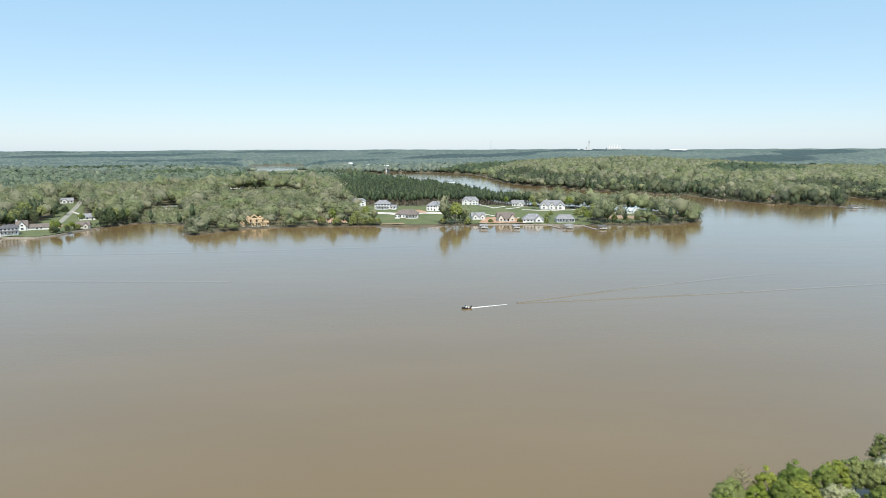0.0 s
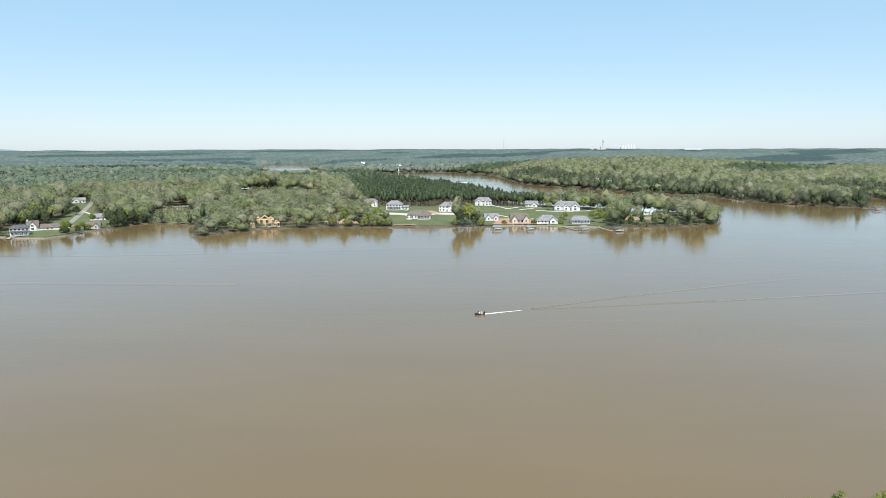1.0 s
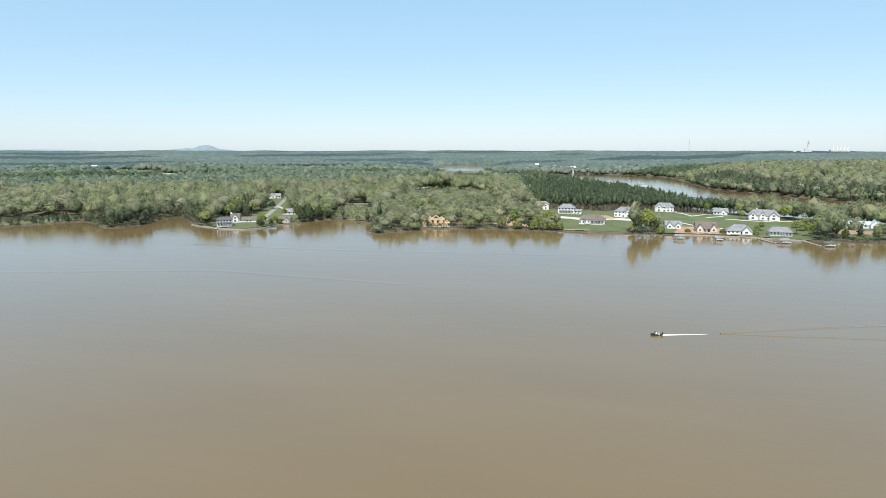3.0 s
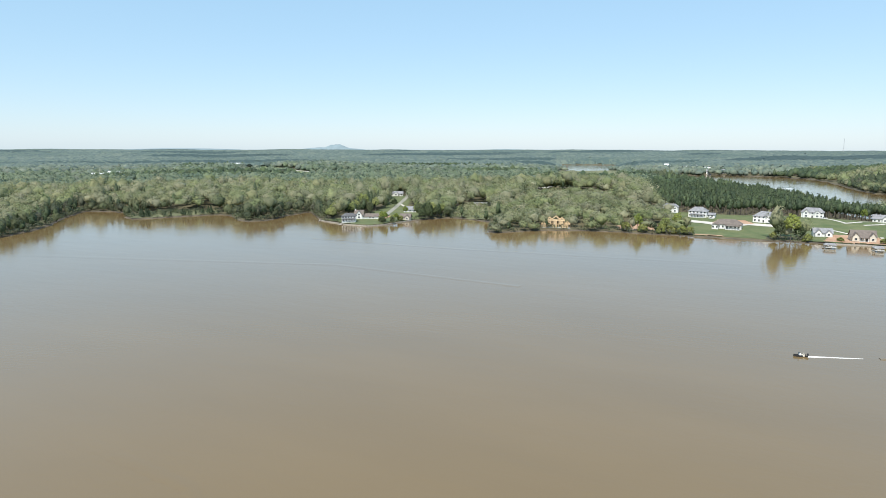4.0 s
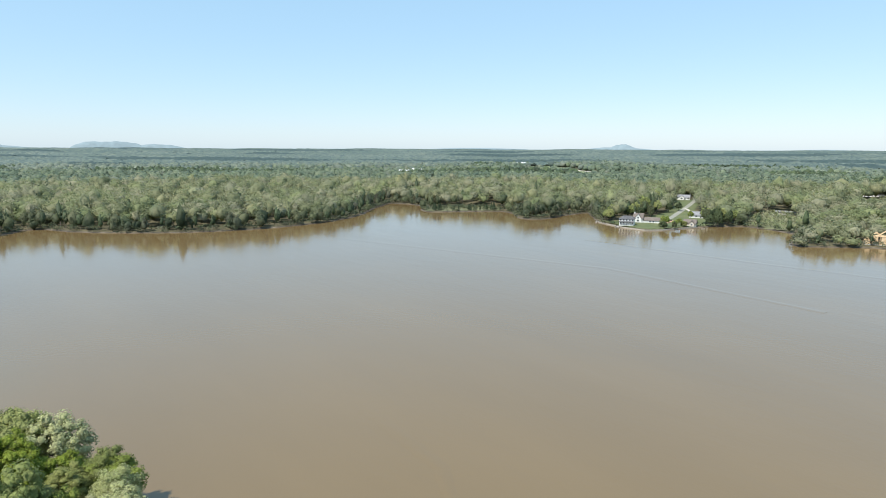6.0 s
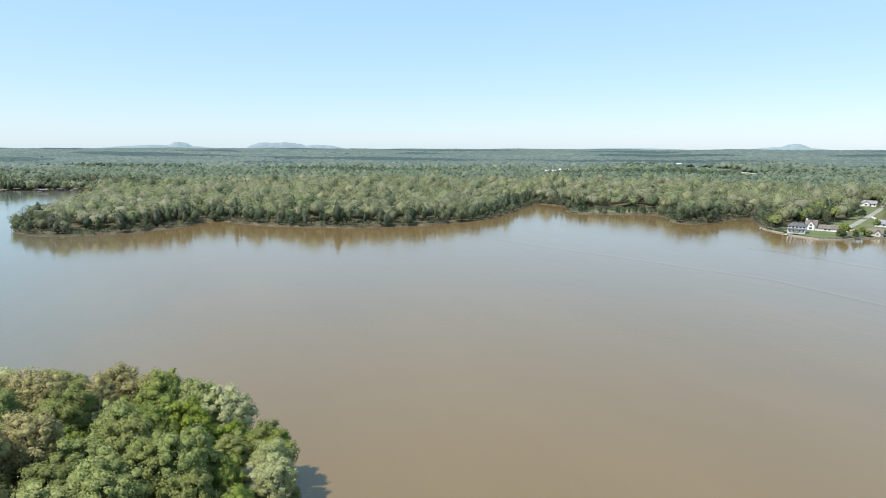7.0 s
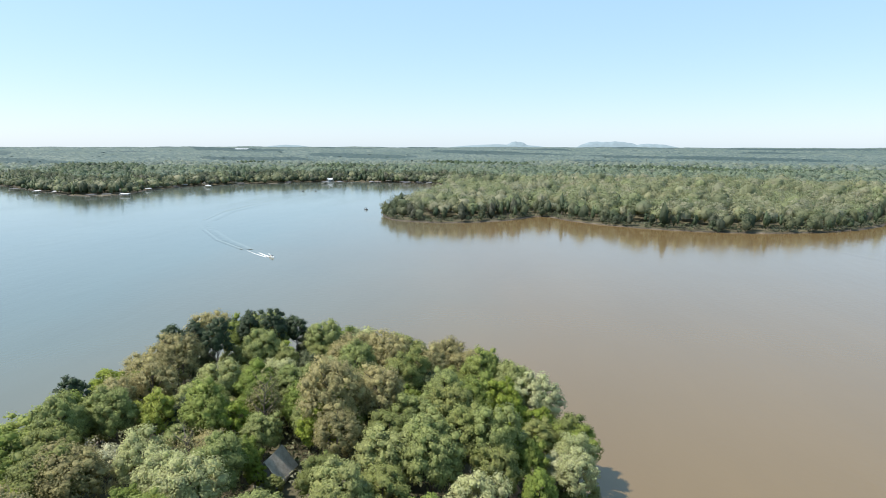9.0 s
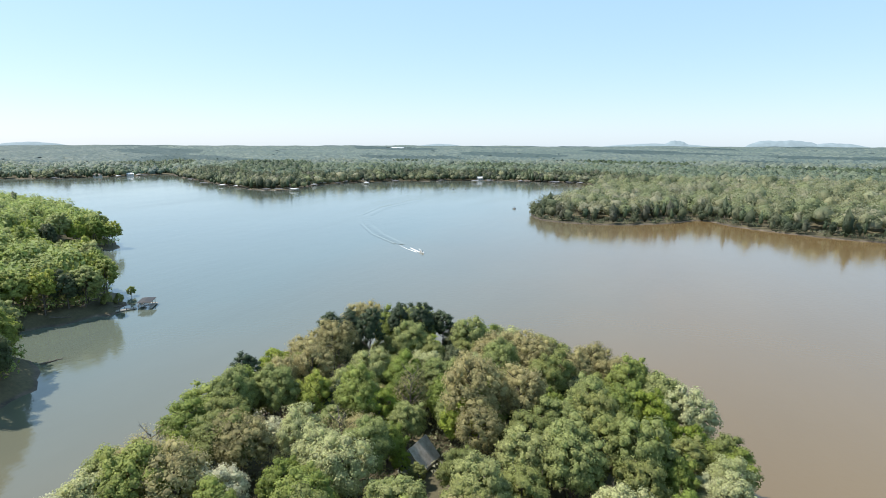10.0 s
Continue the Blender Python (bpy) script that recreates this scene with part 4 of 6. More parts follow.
def motorboat(x, y, turn, length, label, hull=M_HULL, z=0.0, cover=False):
    """A small open boat with its bow along +x."""
    top = tagged(new("motorboat"), label, "boat", "boats")
    top.matrix_basis = pose(x, y, z, 0, 0, turn)
    bm = bmesh.new()
    L, B = length, length * 0.36
    rings = []
    for u in (0.0, 0.25, 0.5, 0.72, 0.88, 1.0):
        half = B / 2 * (1.0 if u < 0.5 else math.cos((u - 0.5) * math.pi) ** 0.7 if u < 1 else 0.02)
        px = -L / 2 + L * u
        lift = 0.35 * max(u - 0.4, 0) ** 1.5
        rings.append([bm.verts.new(c) for c in ((px, -half, 0.62 + lift), (px, -half * 0.85, 0.05 + lift * 0.6), (px, 0, -0.22 + lift * 0.9),
                                               (px, half * 0.85, 0.05 + lift * 0.6), (px, half, 0.62 + lift), (px, half * 0.82, 0.58 + lift), (px, half * 0.75, 0.22), (px, -half * 0.75, 0.22), (px, -half * 0.82, 0.58 + lift))])
    for a, b in zip(rings, rings[1:]):
        for i in range(9):
            bm.faces.new((a[i], a[(i + 1) % 9], b[(i + 1) % 9], b[i]))
    bm.faces.new(rings[0])
    bm.faces.new(list(reversed(rings[-1])))
    part("hull", bm, hull, top)
    box_part("console", (-0.2, 0.5, -0.45, 0.45, 0.22, 1.05), M_WHITE, top, bevel=0.05)
    bm = bmesh.new()
    slab(bm, [(0.35, -0.5, 1.5), (0.35, 0.5, 1.5), (0.6, 0.5, 1.05), (0.6, -0.5, 1.05)], 0.04)
    part("windshield", bm, M_GLASS, top)
    for yy in (-0.5, 0.5):
        bm = bmesh.new()
        box(bm, -1.1, -0.6, yy - 0.3, yy + 0.3, 0.22, 0.6)
        box(bm, -1.2, -1.08, yy - 0.3, yy + 0.3, 0.5, 1.1)
        part("seat", bm, M_CREAM, top)
    bm = bmesh.new()
    box(bm, -L / 2 - 0.45, -L / 2 + 0.05, -0.2, 0.2, 0.45, 1.15)
    box(bm, -L / 2 - 0.3, -L / 2 - 0.1, -0.1, 0.1, -0.4, 0.45)
    bmesh.ops.bevel(bm, geom=bm.edges[:], offset=0.05, segments=1, affect="EDGES")
    part("outboard_motor", bm, M_DARK, top, "black outboard motor")
    if cover:
        bm = bmesh.new()
        slab(bm, [(-1.4, -0.9, 2.15), (1.0, -0.9, 2.15), (1.0, 0.9, 2.15), (-1.4, 0.9, 2.15)], 0.06)
        part("canopy", bm, M_DARK, top)
        for px in (-1.3, 0.9):
            for py in (-0.85, 0.85):
                bm = bmesh.new()
                tube(bm, (px, py, 0.5), (px, py, 2.1), 0.03, 0.03, 5)
                part("canopy_pole", bm, M_STEEL, top)
    return top


def boat_shelter(x, y, turn, w, d, label, roof=M_SHINGLE_D, boat=True, deck=True, rise=1.0):
    """A roofed boat lift on posts in the water."""
    top = tagged(new("boat_shelter"), label, "boathouse", "docks")
    top.matrix_basis = pose(x, y, 0, 0, 0, turn)
    for px in (-w / 2, 0, w / 2):
        for py in (-d / 2, d / 2):
            bm = bmesh.new()
            tube(bm, (px, py, -3.0), (px, py, 3.0), 0.14, 0.12, 7)
            part("post", bm, M_DECK, top)
    bm = bmesh.new()
    roof_mesh(bm, w, d, 3.0, rise, 1.2, 0.5, 0.15)
    part("roof", bm, roof, top)
    if deck:
        box_part("walkway", (-w / 2 - 0.8, w / 2 + 0.8, d / 2 - 0.6, d / 2 + 0.9, 0.35, 0.55), M_DECK, top)
        box_part("side_walkway", (-w / 2 - 0.9, -w / 2 + 0.1, -d / 2, d / 2 - 0.6, 0.35, 0.55), M_DECK, top)
    if boat:
        b = motorboat(0, 0, 0, min(w * 0.95, 7.5), "white motorboat hung in a roofed boat lift", M_HULL, 0.9)
        b.matrix_basis = pose(x, y, 0, 0, 0, turn) @ pose(0.4, -d * 0.5, 0.8)
    return top


def parked_car(x, y, turn, paint, label):
    top = tagged(new("parked_car"), label, "car", "parked cars")
    top.matrix_basis = pose(x, y, zed(x, y) + 0.25, 0, 0, turn)
    bm = bmesh.new()
    box(bm, -2.3, 2.3, -0.9, 0.9, 0.3, 0.95)
    bmesh.ops.bevel(bm, geom=bm.edges[:], offset=0.14, segments=2, affect="EDGES")
    part("body", bm, paint, top)
    bm = bmesh.new()
    box(bm, -1.5, 0.9, -0.78, 0.78, 0.95, 1.5)
    for v in bm.verts:
        if v.co.z > 1.2:
            v.co.x *= 0.75
            v.co.y *= 0.85
    part("cabin", bm, M_GLASS, top, "dark glass cabin")
    box_part("roof", (-1.0, 0.6, -0.62, 0.62, 1.5, 1.56), paint, top)
    for wx in (-1.45, 1.45):
        for wy in (-0.85, 0.85):
            bm = bmesh.new()
            tube(bm, (wx, wy - 0.12, 0.33), (wx, wy + 0.12, 0.33), 0.34, 0.34, 12)
            wheel = part("wheel", bm, M_DARK, top)
            bm = bmesh.new()
            s = 0.14 if wy > 0 else -0.14
            tube(bm, (wx, wy, 0.33), (wx, wy + s, 0.33), 0.2, 0.18, 8)
            part("rim", bm, M_STEEL, wheel)
    return top


def lampless_tower(x, y, h, label):
    """A power plant's tall stack on a broad block."""
    top = tagged(new("power_plant"), label, "power plant")
    top.matrix_basis = pose(x, y, zed(x, y) - 4)
    bm = bmesh.new()
    tube(bm, (0, 0, 0), (0, 0, h), 5.4, 3.6, 16)
    part("stack", bm, M_CONC, top)
    bm = bmesh.new()
    tube(bm, (0, 0, h - 18), (0, 0, h - 12), 4.5, 4.4, 16)
    part("gallery_band", bm, M_STEEL, top)
    for dx, w, hh in ((-28, 22, 22), (-8, 16, 34), (10, 18, 26), (-70, 14, 22)):
        box_part("block", (dx - w / 2, dx + w / 2, -9, 9, 0, hh), M_CONC, top)
    return top

# ---- grounds: clearings, lawns, roads ----
PINE_BELT = [(-75, 700), (0, 686), (22, 704), (80, 710), (128, 720), (138, 745), (104, 785), (78, 885), (55, 980), (20, 1090), (-20, 1210), (-70, 1300), (-140, 1400), (-150, 1100), (-110, 850)]
PINE_SOUTH = [(-1082, -752), (-1609, -1110), (-1935, -1212), (-1596, -851), (-1020, -530)]
PINE_HILL = [(735, 1715), (800, 2080), (965, 1960), (1090, 1802), (1016, 1675), (880, 1690)]
CLEAR["lawn"] = [(-34, 566), (-40, 600), (-52, 640), (-85, 685), (-75, 705), (0, 690), (20, 708), (80, 712), (128, 722), (165, 680), (175, 640), (172, 600),
                 (162, 590), (160, 548), (100, 560), (48, 560), (44, 588), (20, 588), (16, 560), (-34, 558)]
CLEAR["yard"] = [(-374, 522), (-352, 545), (-350, 580), (-356, 616), (-372, 655), (-400, 712), (-432, 735), (-392, 750), (-366, 700), (-345, 655), (-330, 640),
                 (-305, 622), (-283, 590), (-289, 556), (-296, 518), (-304, 505), (-326, 506), (-362, 520)]
CLEAR["clay_lot"] = [(-98, 575), (-100, 608), (-58, 612), (-60, 580)]
CLEAR["meadow"] = [(-252, 820), (-240, 876), (-190, 893), (-124, 812), (-128, 764), (-165, 748), (-215, 770)]
CLEAR["lowland"] = [(-225, 1280), (-340, 1957), (-520, 1924), (-345, 1265)]
CLEAR["marsh"] = [(-222, 590), (-232, 640), (-262, 690), (-288, 690), (-280, 640), (-268, 604), (-240, 598)]
CLEAR["blue_yard"] = [(180, 568), (184, 640), (230, 640), (236, 600), (226, 572)]
CLEAR["islet"] = [(-536, 445), (-530, 462), (-514, 492), (-498, 520), (-520, 540), (-560, 500), (-575, 475), (-560, 454)]
LOW_WOOD = [(-190, 510), (-206, 580), (-225, 640), (-250, 790), (-236, 840), (-150, 790), (-112, 715), (-84, 690), (-60, 640), (-34, 600), (-34, 560), (-150, 545)]
TALL_WOOD = [(-250, 880), (-190, 895), (-125, 815), (-60, 760), (-120, 1000), (-250, 1000)]
CLEAR["pasture"] = [(-1330, 1315), (-1400, 1470), (-1270, 1570), (-1150, 1320), (-1000, 1250), (-860, 1180), (-820, 1085), (-990, 1170), (-1060, 1110), (-1180, 1290)]
CLEAR["glade"] = [(-650, 640), (-690, 700), (-670, 712), (-632, 660)]
CLEAR["hayfield"] = [(1020, 1700), (1100, 1890), (1260, 1880), (1150, 1690)]
CLEAR["point_drive"] = [(-122, 30), (-124, 44), (-106, 46), (-106, 36)]
patch("lawn", CLEAR["lawn"], M_GRASS, "mown green lawns sloping down to the lake", "lawn")
patch("yard", CLEAR["yard"], M_GRASS, "green lakeside yard above a low sea wall", "lawn")
patch("lowland", CLEAR["lowland"], M_SCRUB, "low open ground before a far lake", "field", 20.0, 0.5)
patch("meadow", CLEAR["meadow"], M_SCRUB, "pale green meadow among the woods", "meadow", 6.0, 0.3)
patch("pasture", CLEAR["pasture"], M_FIELD, "pale green pasture far behind the woods", "pasture", 20.0, 0.8)
patch("hayfield", CLEAR["hayfield"], M_FIELD, "pale hayfield far behind the woods", "field", 20.0, 0.8)
patch("islet", CLEAR["islet"], M_SCRUB, "rough grassy spit with small conical pines", "spit", 3.0, 0.15)
patch("blue_yard", CLEAR["blue_yard"], M_GRASS, "patchy yard before a pale blue-roofed building", "yard", 2.0, 0.15)
patch("marsh", CLEAR["marsh"], M_SCRUB, "rough olive scrub at the head of the cove", "scrub", 4.0, 0.2)
patch("clay_lot", CLEAR["clay_lot"], M_CLAY, "bare red clay building lot", "building lot", 2.0, 0.15)
patch("glade", CLEAR["glade"], M_CLAY, "bare sandy clearing in the woods", "clearing", 5.0, 0.3)
patch("clay_ground", [(56, 573), (60, 592), (66, 608), (93, 609), (98, 594), (99, 573), (76, 571)], M_CLAY, "bare red clay round the new houses", "building lot", 1.5, 0.3)
patch("clay_mound", [(-24, 634), (-20, 652), (2, 652), (10, 636), (-6, 630)], M_CLAY, "bare red soil behind a lake house", "building lot", 1.5, 0.35)
patch("beach", [(-34, 565), (-34, 574), (-14, 573), (-12, 567)], M_CLAY, "strip of pale clay beach below the lawn", "beach", 1.2, 0.3)
ribbon("driveway", [(-52, 640), (-30, 634), (-12, 622), (4, 634), (24, 632), (44, 640)], 10.0, M_ROAD, "pale concrete driveway", "driveway")
for line, wide in (([(78, 660), (91, 670), (106, 698)], 3.2), ([(92, 655), (106, 663), (124, 692)], 3.2), ([(108, 650), (133, 643), (160, 646), (178, 668)], 3.4),
                   ([(46, 632), (59, 615), (60, 607)], 2.6), ([(66, 626), (80, 611), (93, 609)], 2.8), ([(97, 606), (99, 590), (98, 571)], 2.6), ([(62, 688), (72, 676), (80, 662)], 3.0)):
    ribbon("driveway", line, wide, M_ROAD, "pale concrete driveway across the lawns", "driveway")
patch("sandy_yard", [(181, 594), (184, 612), (218, 610), (224, 596), (206, 589)], M_BANK, "pale sandy yard before the blue-roofed building", "yard", 1.5, 0.3)
ribbon("street", [(-326, 572), (-334, 596), (-350, 638), (-371, 690), (-385, 724), (-413, 783)], 5.0, M_STREET, "pale worn asphalt street through the yards", "street")
ribbon("driveway", [(-333, 546), (-316, 556), (-322, 574)], 4.0, M_CLAY, "reddish gravel driveway", "driveway")
ribbon("driveway", [(-360, 660), (-335, 636), (-318, 628)], 3.5, M_ROAD, "pale concrete driveway", "driveway")
ribbon("track", [(-262, 684), (-285, 680)], 3.0, M_ROAD, "pale dirt track at the head of the cove", "track")
ribbon("track", [(-128, 36), (-121, 43), (-112, 46)], 3.2, M_CLAY, "brown dirt track under the trees", "track")
ribbon("country_road", [(-1020, 1245), (-880, 1178), (-800, 1120)], 9.0, M_ROAD, "pale country road across the pasture", "road", 1.2)


def sea_wall(line, label):
    top = tagged(new("sea_wall"), label, "sea wall", kind="structure")
    for a, b in zip(line, line[1:]):
        a, b = Vector((*a, 0)), Vector((*b, 0))
        n = max(int((b - a).length / 3), 1)
        for i in range(n):
            p, q = a.lerp(b, i / n), a.lerp(b, (i + 0.97) / n)
            bm = bmesh.new()
            d = (q - p).normalized()
            s = Vector((-d.y, d.x, 0)) * 0.25
            slab(bm, [p + s + Vector((0, 0, 0.9)), q + s + Vector((0, 0, 0.9)), q - s + Vector((0, 0, 0.9)), p - s + Vector((0, 0, 0.9))], 2.4)
            part("panel", bm, M_DECK, top)


sea_wall([(-372, 525), (-362, 519), (-326, 505), (-304, 504), (-296, 518), (-291, 545), (-288, 560)], "low grey timber sea wall along the yard")
sea_wall([(60, 568.5), (83, 569.5), (109, 566), (134, 559.5), (150, 557)], "low grey timber sea wall below the lawns")

# ---- houses ----
house(-66, 694, 4, 15, 10, 6.2, "white two-storey house with grey hip roof beside the woods", rise=2.6, storeys=2, front=5, cross=[(-4, 4.5, 1.5, 6.0, 2.0), (4.5, 4.0, 1.2, 6.0, 1.8)])
house(-38, 667, -6, 16, 11, 6.2, "white two-storey lake house with a grey hip roof", rise=3.4, hip=5.0, storeys=2, front=5, porch=(0, 12, 2.4, 5), wing=(11, 1, 8, 7, 3.0, 1.6, "x"))
house(-11, 613, -4, 22, 12, 4.4, "long white lake house with a brown hip roof and columned porch", roof=M_SHINGLE_B, rise=3.6, hip=5.5, front=7, porch=(4.5, 11, 3.0, 6), wing=(-9, -6, 6, 5, 3.2, 1.4, "y"))
house(18, 650, -14, 17, 13, 6.0, "white two-storey house with a big grey hip roof", rise=3.8, hip=5.5, storeys=2, front=5, cross=[(5.0, 5.0, 1.0, 5.6, 2.4)])
house(58, 700, -6, 18, 12, 5.8, "white gabled house with grey roof at the pine wood's edge", rise=3.6, hip=4.0, storeys=2, front=5, cross=[(-5, 5.0, 1.5, 5.4, 2.8), (4, 5.0, 1.2, 5.0, 2.6)])
house(57, 600, 6, 13, 9, 3.6, "small cream house with white front gables near the shore", wall=M_WHITE, rise=3.2, hip=0, front=4, cross=[(-3.4, 4.6, 1.6, 3.6, 2.8), (3.6, 4.2, 1.2, 3.4, 2.4)])
house(82, 588, 4, 16, 10, 4.2, "unfinished tan house with white gables on bare red clay", wall=M_CREAM, roof=M_SHINGLE_B, rise=4.2, hip=0, front=4, cross=[(-5.4, 4.4, 2.0, 4.2, 3.0), (5.4, 4.4, 2.0, 4.2, 3.0)], porch=(0, 6, 1.8, 3))
house(107, 581, -6, 19, 12, 3.4, "low white house with a broad grey hip roof", rise=4.4, hip=6.0, front=6, cross=[(5.0, 6.0, 1.5, 3.4, 3.4)])
house(137, 580, -4, 17, 9, 3.4, "low house with grey roof and a white-columned porch", roof=M_SHINGLE, rise=3.4, hip=3.5, front=6, porch=(0, 16, 2.6, 8))
house(141, 655, -10, 26, 13, 5.0, "large white house with several grey gables", rise=4.6, hip=5.0, front=7, cross=[(-9, 6.0, 2.0, 4.6, 3.2), (-1, 5.0, 2.5, 4.8, 3.0), (8, 7.0, 3.0, 4.6, 3.6)], chimney=(-6, 2, 10.5))
house(114, 716, -10, 13, 9, 4.0, "white cottage half hidden by young trees", rise=3.2, hip=0, front=4, cross=[(3, 4.0, 1.2, 4.0, 2.4)])
house(206, 628, -8, 34, 7, 3.4, "long low building with a pale blue metal roof among trees", wall=M_WHITE, roof=M_BLUE, rise=2.4, hip=0, front=9, cross=[(14, 6.0, 2.0, 4.2, 3.6)], doorway=False)
timber_frame(-147.5, 566, 14, 25, 10, "large new house in raw yellow timber framing")
house(-333, 519, 30, 13, 9, 6.0, "white two-storey lake house with dark roof and balcony", roof=M_SHINGLE_D, rise=2.4, hip=3.5, storeys=2, front=5, porch=(0, 12, 2.4, 5))
house(-336, 541, 28, 8, 7, 4.6, "white house with steep gable and long brown-roofed wing", roof=M_SHINGLE_B, rise=4.2, hip=0, storeys=2, front=2, cross=[(0, 5.6, 1.0, 4.6, 4.0)], wing=(12, 1, 19, 8, 2.8, 2.4, "x"), chimney=(-3.6, 0, 9.6))
house(-295, 560, 20, 10, 8, 3.4, "small cottage with tan roof and white front gable", wall=M_CREAM, roof=M_SHINGLE_B, rise=3.0, hip=0, front=3, cross=[(2, 4.0, 1.5, 3.4, 2.2)])
house(-318, 614, 34, 17, 10, 3.2, "grey-roofed garage house with long white wall", rise=3.0, hip=0, front=4)
house(-331, 664, 24, 10, 8, 3.2, "grey-roofed shed behind the yards", wall=M_GREYWALL, rise=2.4, hip=0, front=3)
house(-406, 737, 28, 14, 9, 3.6, "white bungalow with an arched white gable", rise=2.8, hip=0, front=4, cross=[(-2, 6.0, 1.5, 3.4, 2.6)])
house(-268, 690, 20, 18, 6, 2.6, "low pale shed at the head of the cove", wall=M_CREAM, rise=1.0, hip=0, front=4, doorway=False)
house(-303, 1033, 16, 20, 10, 5.4, "white farmhouse with grey roof among far trees", rise=3.0, hip=4.0, storeys=2, front=5, wing=(14, 0, 10, 8, 3.2, 1.8, "x"))


def barn(x, y, turn, w, d, h, rise, label, roof=M_METAL, wall=M_WHITE):
    top = tagged(new("barn"), label, "barn", "barns")
    top.matrix_basis = pose(x, y, zed(x, y), 0, 0, turn)
    bm = bmesh.new()
    gable_wall(bm, w, d, -1.5, h, rise)
    part("wall", bm, wall, top)
    bm = bmesh.new()
    roof_mesh(bm, w, d, h, rise, 0, 0.8)
    part("roof", bm, roof, top)
    box_part("barn_door", (-2.5, 2.5, -d / 2 - 0.15, -d / 2 + 0.02, 0, min(h - 0.3, 4)), M_STEEL, top, "grey sliding door", 0.03)
    KEEP_OFF.append((x, y, w * 0.6 + 3))


for bx, by, bt, bw, bd, bh, br in ((-1165, 857, 50, 24, 11, 9, 4), (-1205, 925, 40, 22, 12, 9, 5), (-1279, 1350, 45, 30, 16, 8, 5), (-1304, 1400, 45, 16, 10, 7, 4)):
    barn(bx, by, bt, bw, bd, bh, br, "white metal-roofed barn far behind the woods")

parked_car(66, 681, 20, M_WHITE, "white car parked by a lake house")
parked_car(-26, 654, 10, M_WHITE, "white car parked on a driveway")
parked_car(-322, 570, 60, M_DARK, "dark car parked on a reddish driveway")
parked_car(-326, 626, 100, M_STEEL, "grey car parked by the garage house")

# town far up the channel, and the covered marina in front of it
r_town = random.Random(4)
for i, (bx, by) in enumerate([(-219, 2120), (-235, 2180), (-242, 2260), (-158, 1960), (-190, 2010), (-140, 2040), (-92, 1875), (-100, 1930), (-60, 1890), (-210, 2050)]):
    barn(bx, by, 20 + r_town.uniform(-40, 40), r_town.uniform(11, 17), 9, (8.0, 10.0)[i % 2], 4.5, "far white building at the head of the channel", roof=M_METAL if i % 2 else M_SHINGLE)
for i in range(2):
    boat_shelter(38 + 22 * i, 1222 + 14 * i, 28, 24, 12, "covered marina dock with a flat white roof", M_METAL, False, True, 0.5)
boat_shelter(8, 1335, 28, 16, 10, "covered marina dock with a flat white roof", M_METAL, False, True, 0.5)

# ---- docks and boats ----
dock(117, 562, 18, 26, 1.8, "long grey timber pier off the lawns", 6)
boat_shelter(131, 541, 18, 7.5, 5, "roofed boat lift at the end of a timber pier", M_SHINGLE)
dock(148, 556, 10, 28, 1.8, "long grey timber pier with a boat beside it", 6)
boat_shelter(158, 532, 10, 7.5, 5, "low covered boat lift beside a pier", M_SHINGLE_D)
boat_shelter(57, 545, 4, 7.0, 3.8, "grey-roofed boat lift standing off the shore", M_SHINGLE)
boat_shelter(85.5, 543, 4, 5.6, 3.4, "small grey-roofed boat lift standing off the shore", M_SHINGLE)
dock(57, 567, 2, 20, 1.4, "narrow grey timber pier to a boat lift", 5)
dock(86, 568, 2, 23, 1.4, "narrow grey timber pier to a boat lift", 5)
dock(-334, 508, 24, 8, 3.0, "short timber landing below a lake house", 3)
dock(-368, 521, 30, 7, 1.6, "short timber landing at the yard's corner", 3)
dock(-197, -169, -118, 11, 2.0, "grey timber walkway to a boat shelter", 4)
boat_shelter(-211, -162, -62 + 90, 8.5, 4.6, "dark flat-roofed boat shelter at the end of a walkway", M_DARK, rise=0.35)
for dx, dy, dt in ((500, 722, 10), (494, 716, 10), (508, 716, 10)):
    dock(dx, dy, dt, 22, 2.0, "grey timber pier on the far east shore", 5)
boat_shelter(500, 700, 0, 9, 5, "dark boat lift off the far east shore", M_SHINGLE_D)
for i, (bx, by, rf) in enumerate([(-889, -626, M_METAL), (-884, -592, M_METAL), (-843, -464, M_METAL), (-838, -487, M_SHINGLE_D), (-828, -503, M_SHINGLE_D), (-955, -492, M_METAL), (-1010, -477, M_SHINGLE_D),
                                  (-1100, -402, M_SHINGLE_D), (-1150, -262, M_SHINGLE), (-1174, -122, M_SHINGLE_D), (-1172, -180, M_SHINGLE), (-1162, -90, M_SHINGLE_D), (-1100, -858, M_METAL), (-1030, -802, M_SHINGLE_D),
                                  (-1130, -1022, M_METAL), (-1165, -1015, M_METAL), (-1170, -905, M_METAL), (-1060, -778, M_METAL), (-1000, -500, M_METAL), (-1050, -478, M_METAL), (-1030, -430, M_METAL), (-1172, -240, M_SHINGLE), (-1172, -168, M_SHINGLE_B), (-1158, -112, M_SHINGLE), (-1154, -70, M_SHINGLE), (-957, -1066, M_SHINGLE_D), (-1062, -1012, M_METAL), (-1110, -988, M_SHINGLE_D), (-925, -690, M_SHINGLE_D), (-1140, -328, M_SHINGLE_D)]):
    boat_shelter(bx + 13, by + 6, 20 + 37 * (i % 5), 11, 8, "boat shelter on posts along the far lake shore", rf, False, True, 0.8)
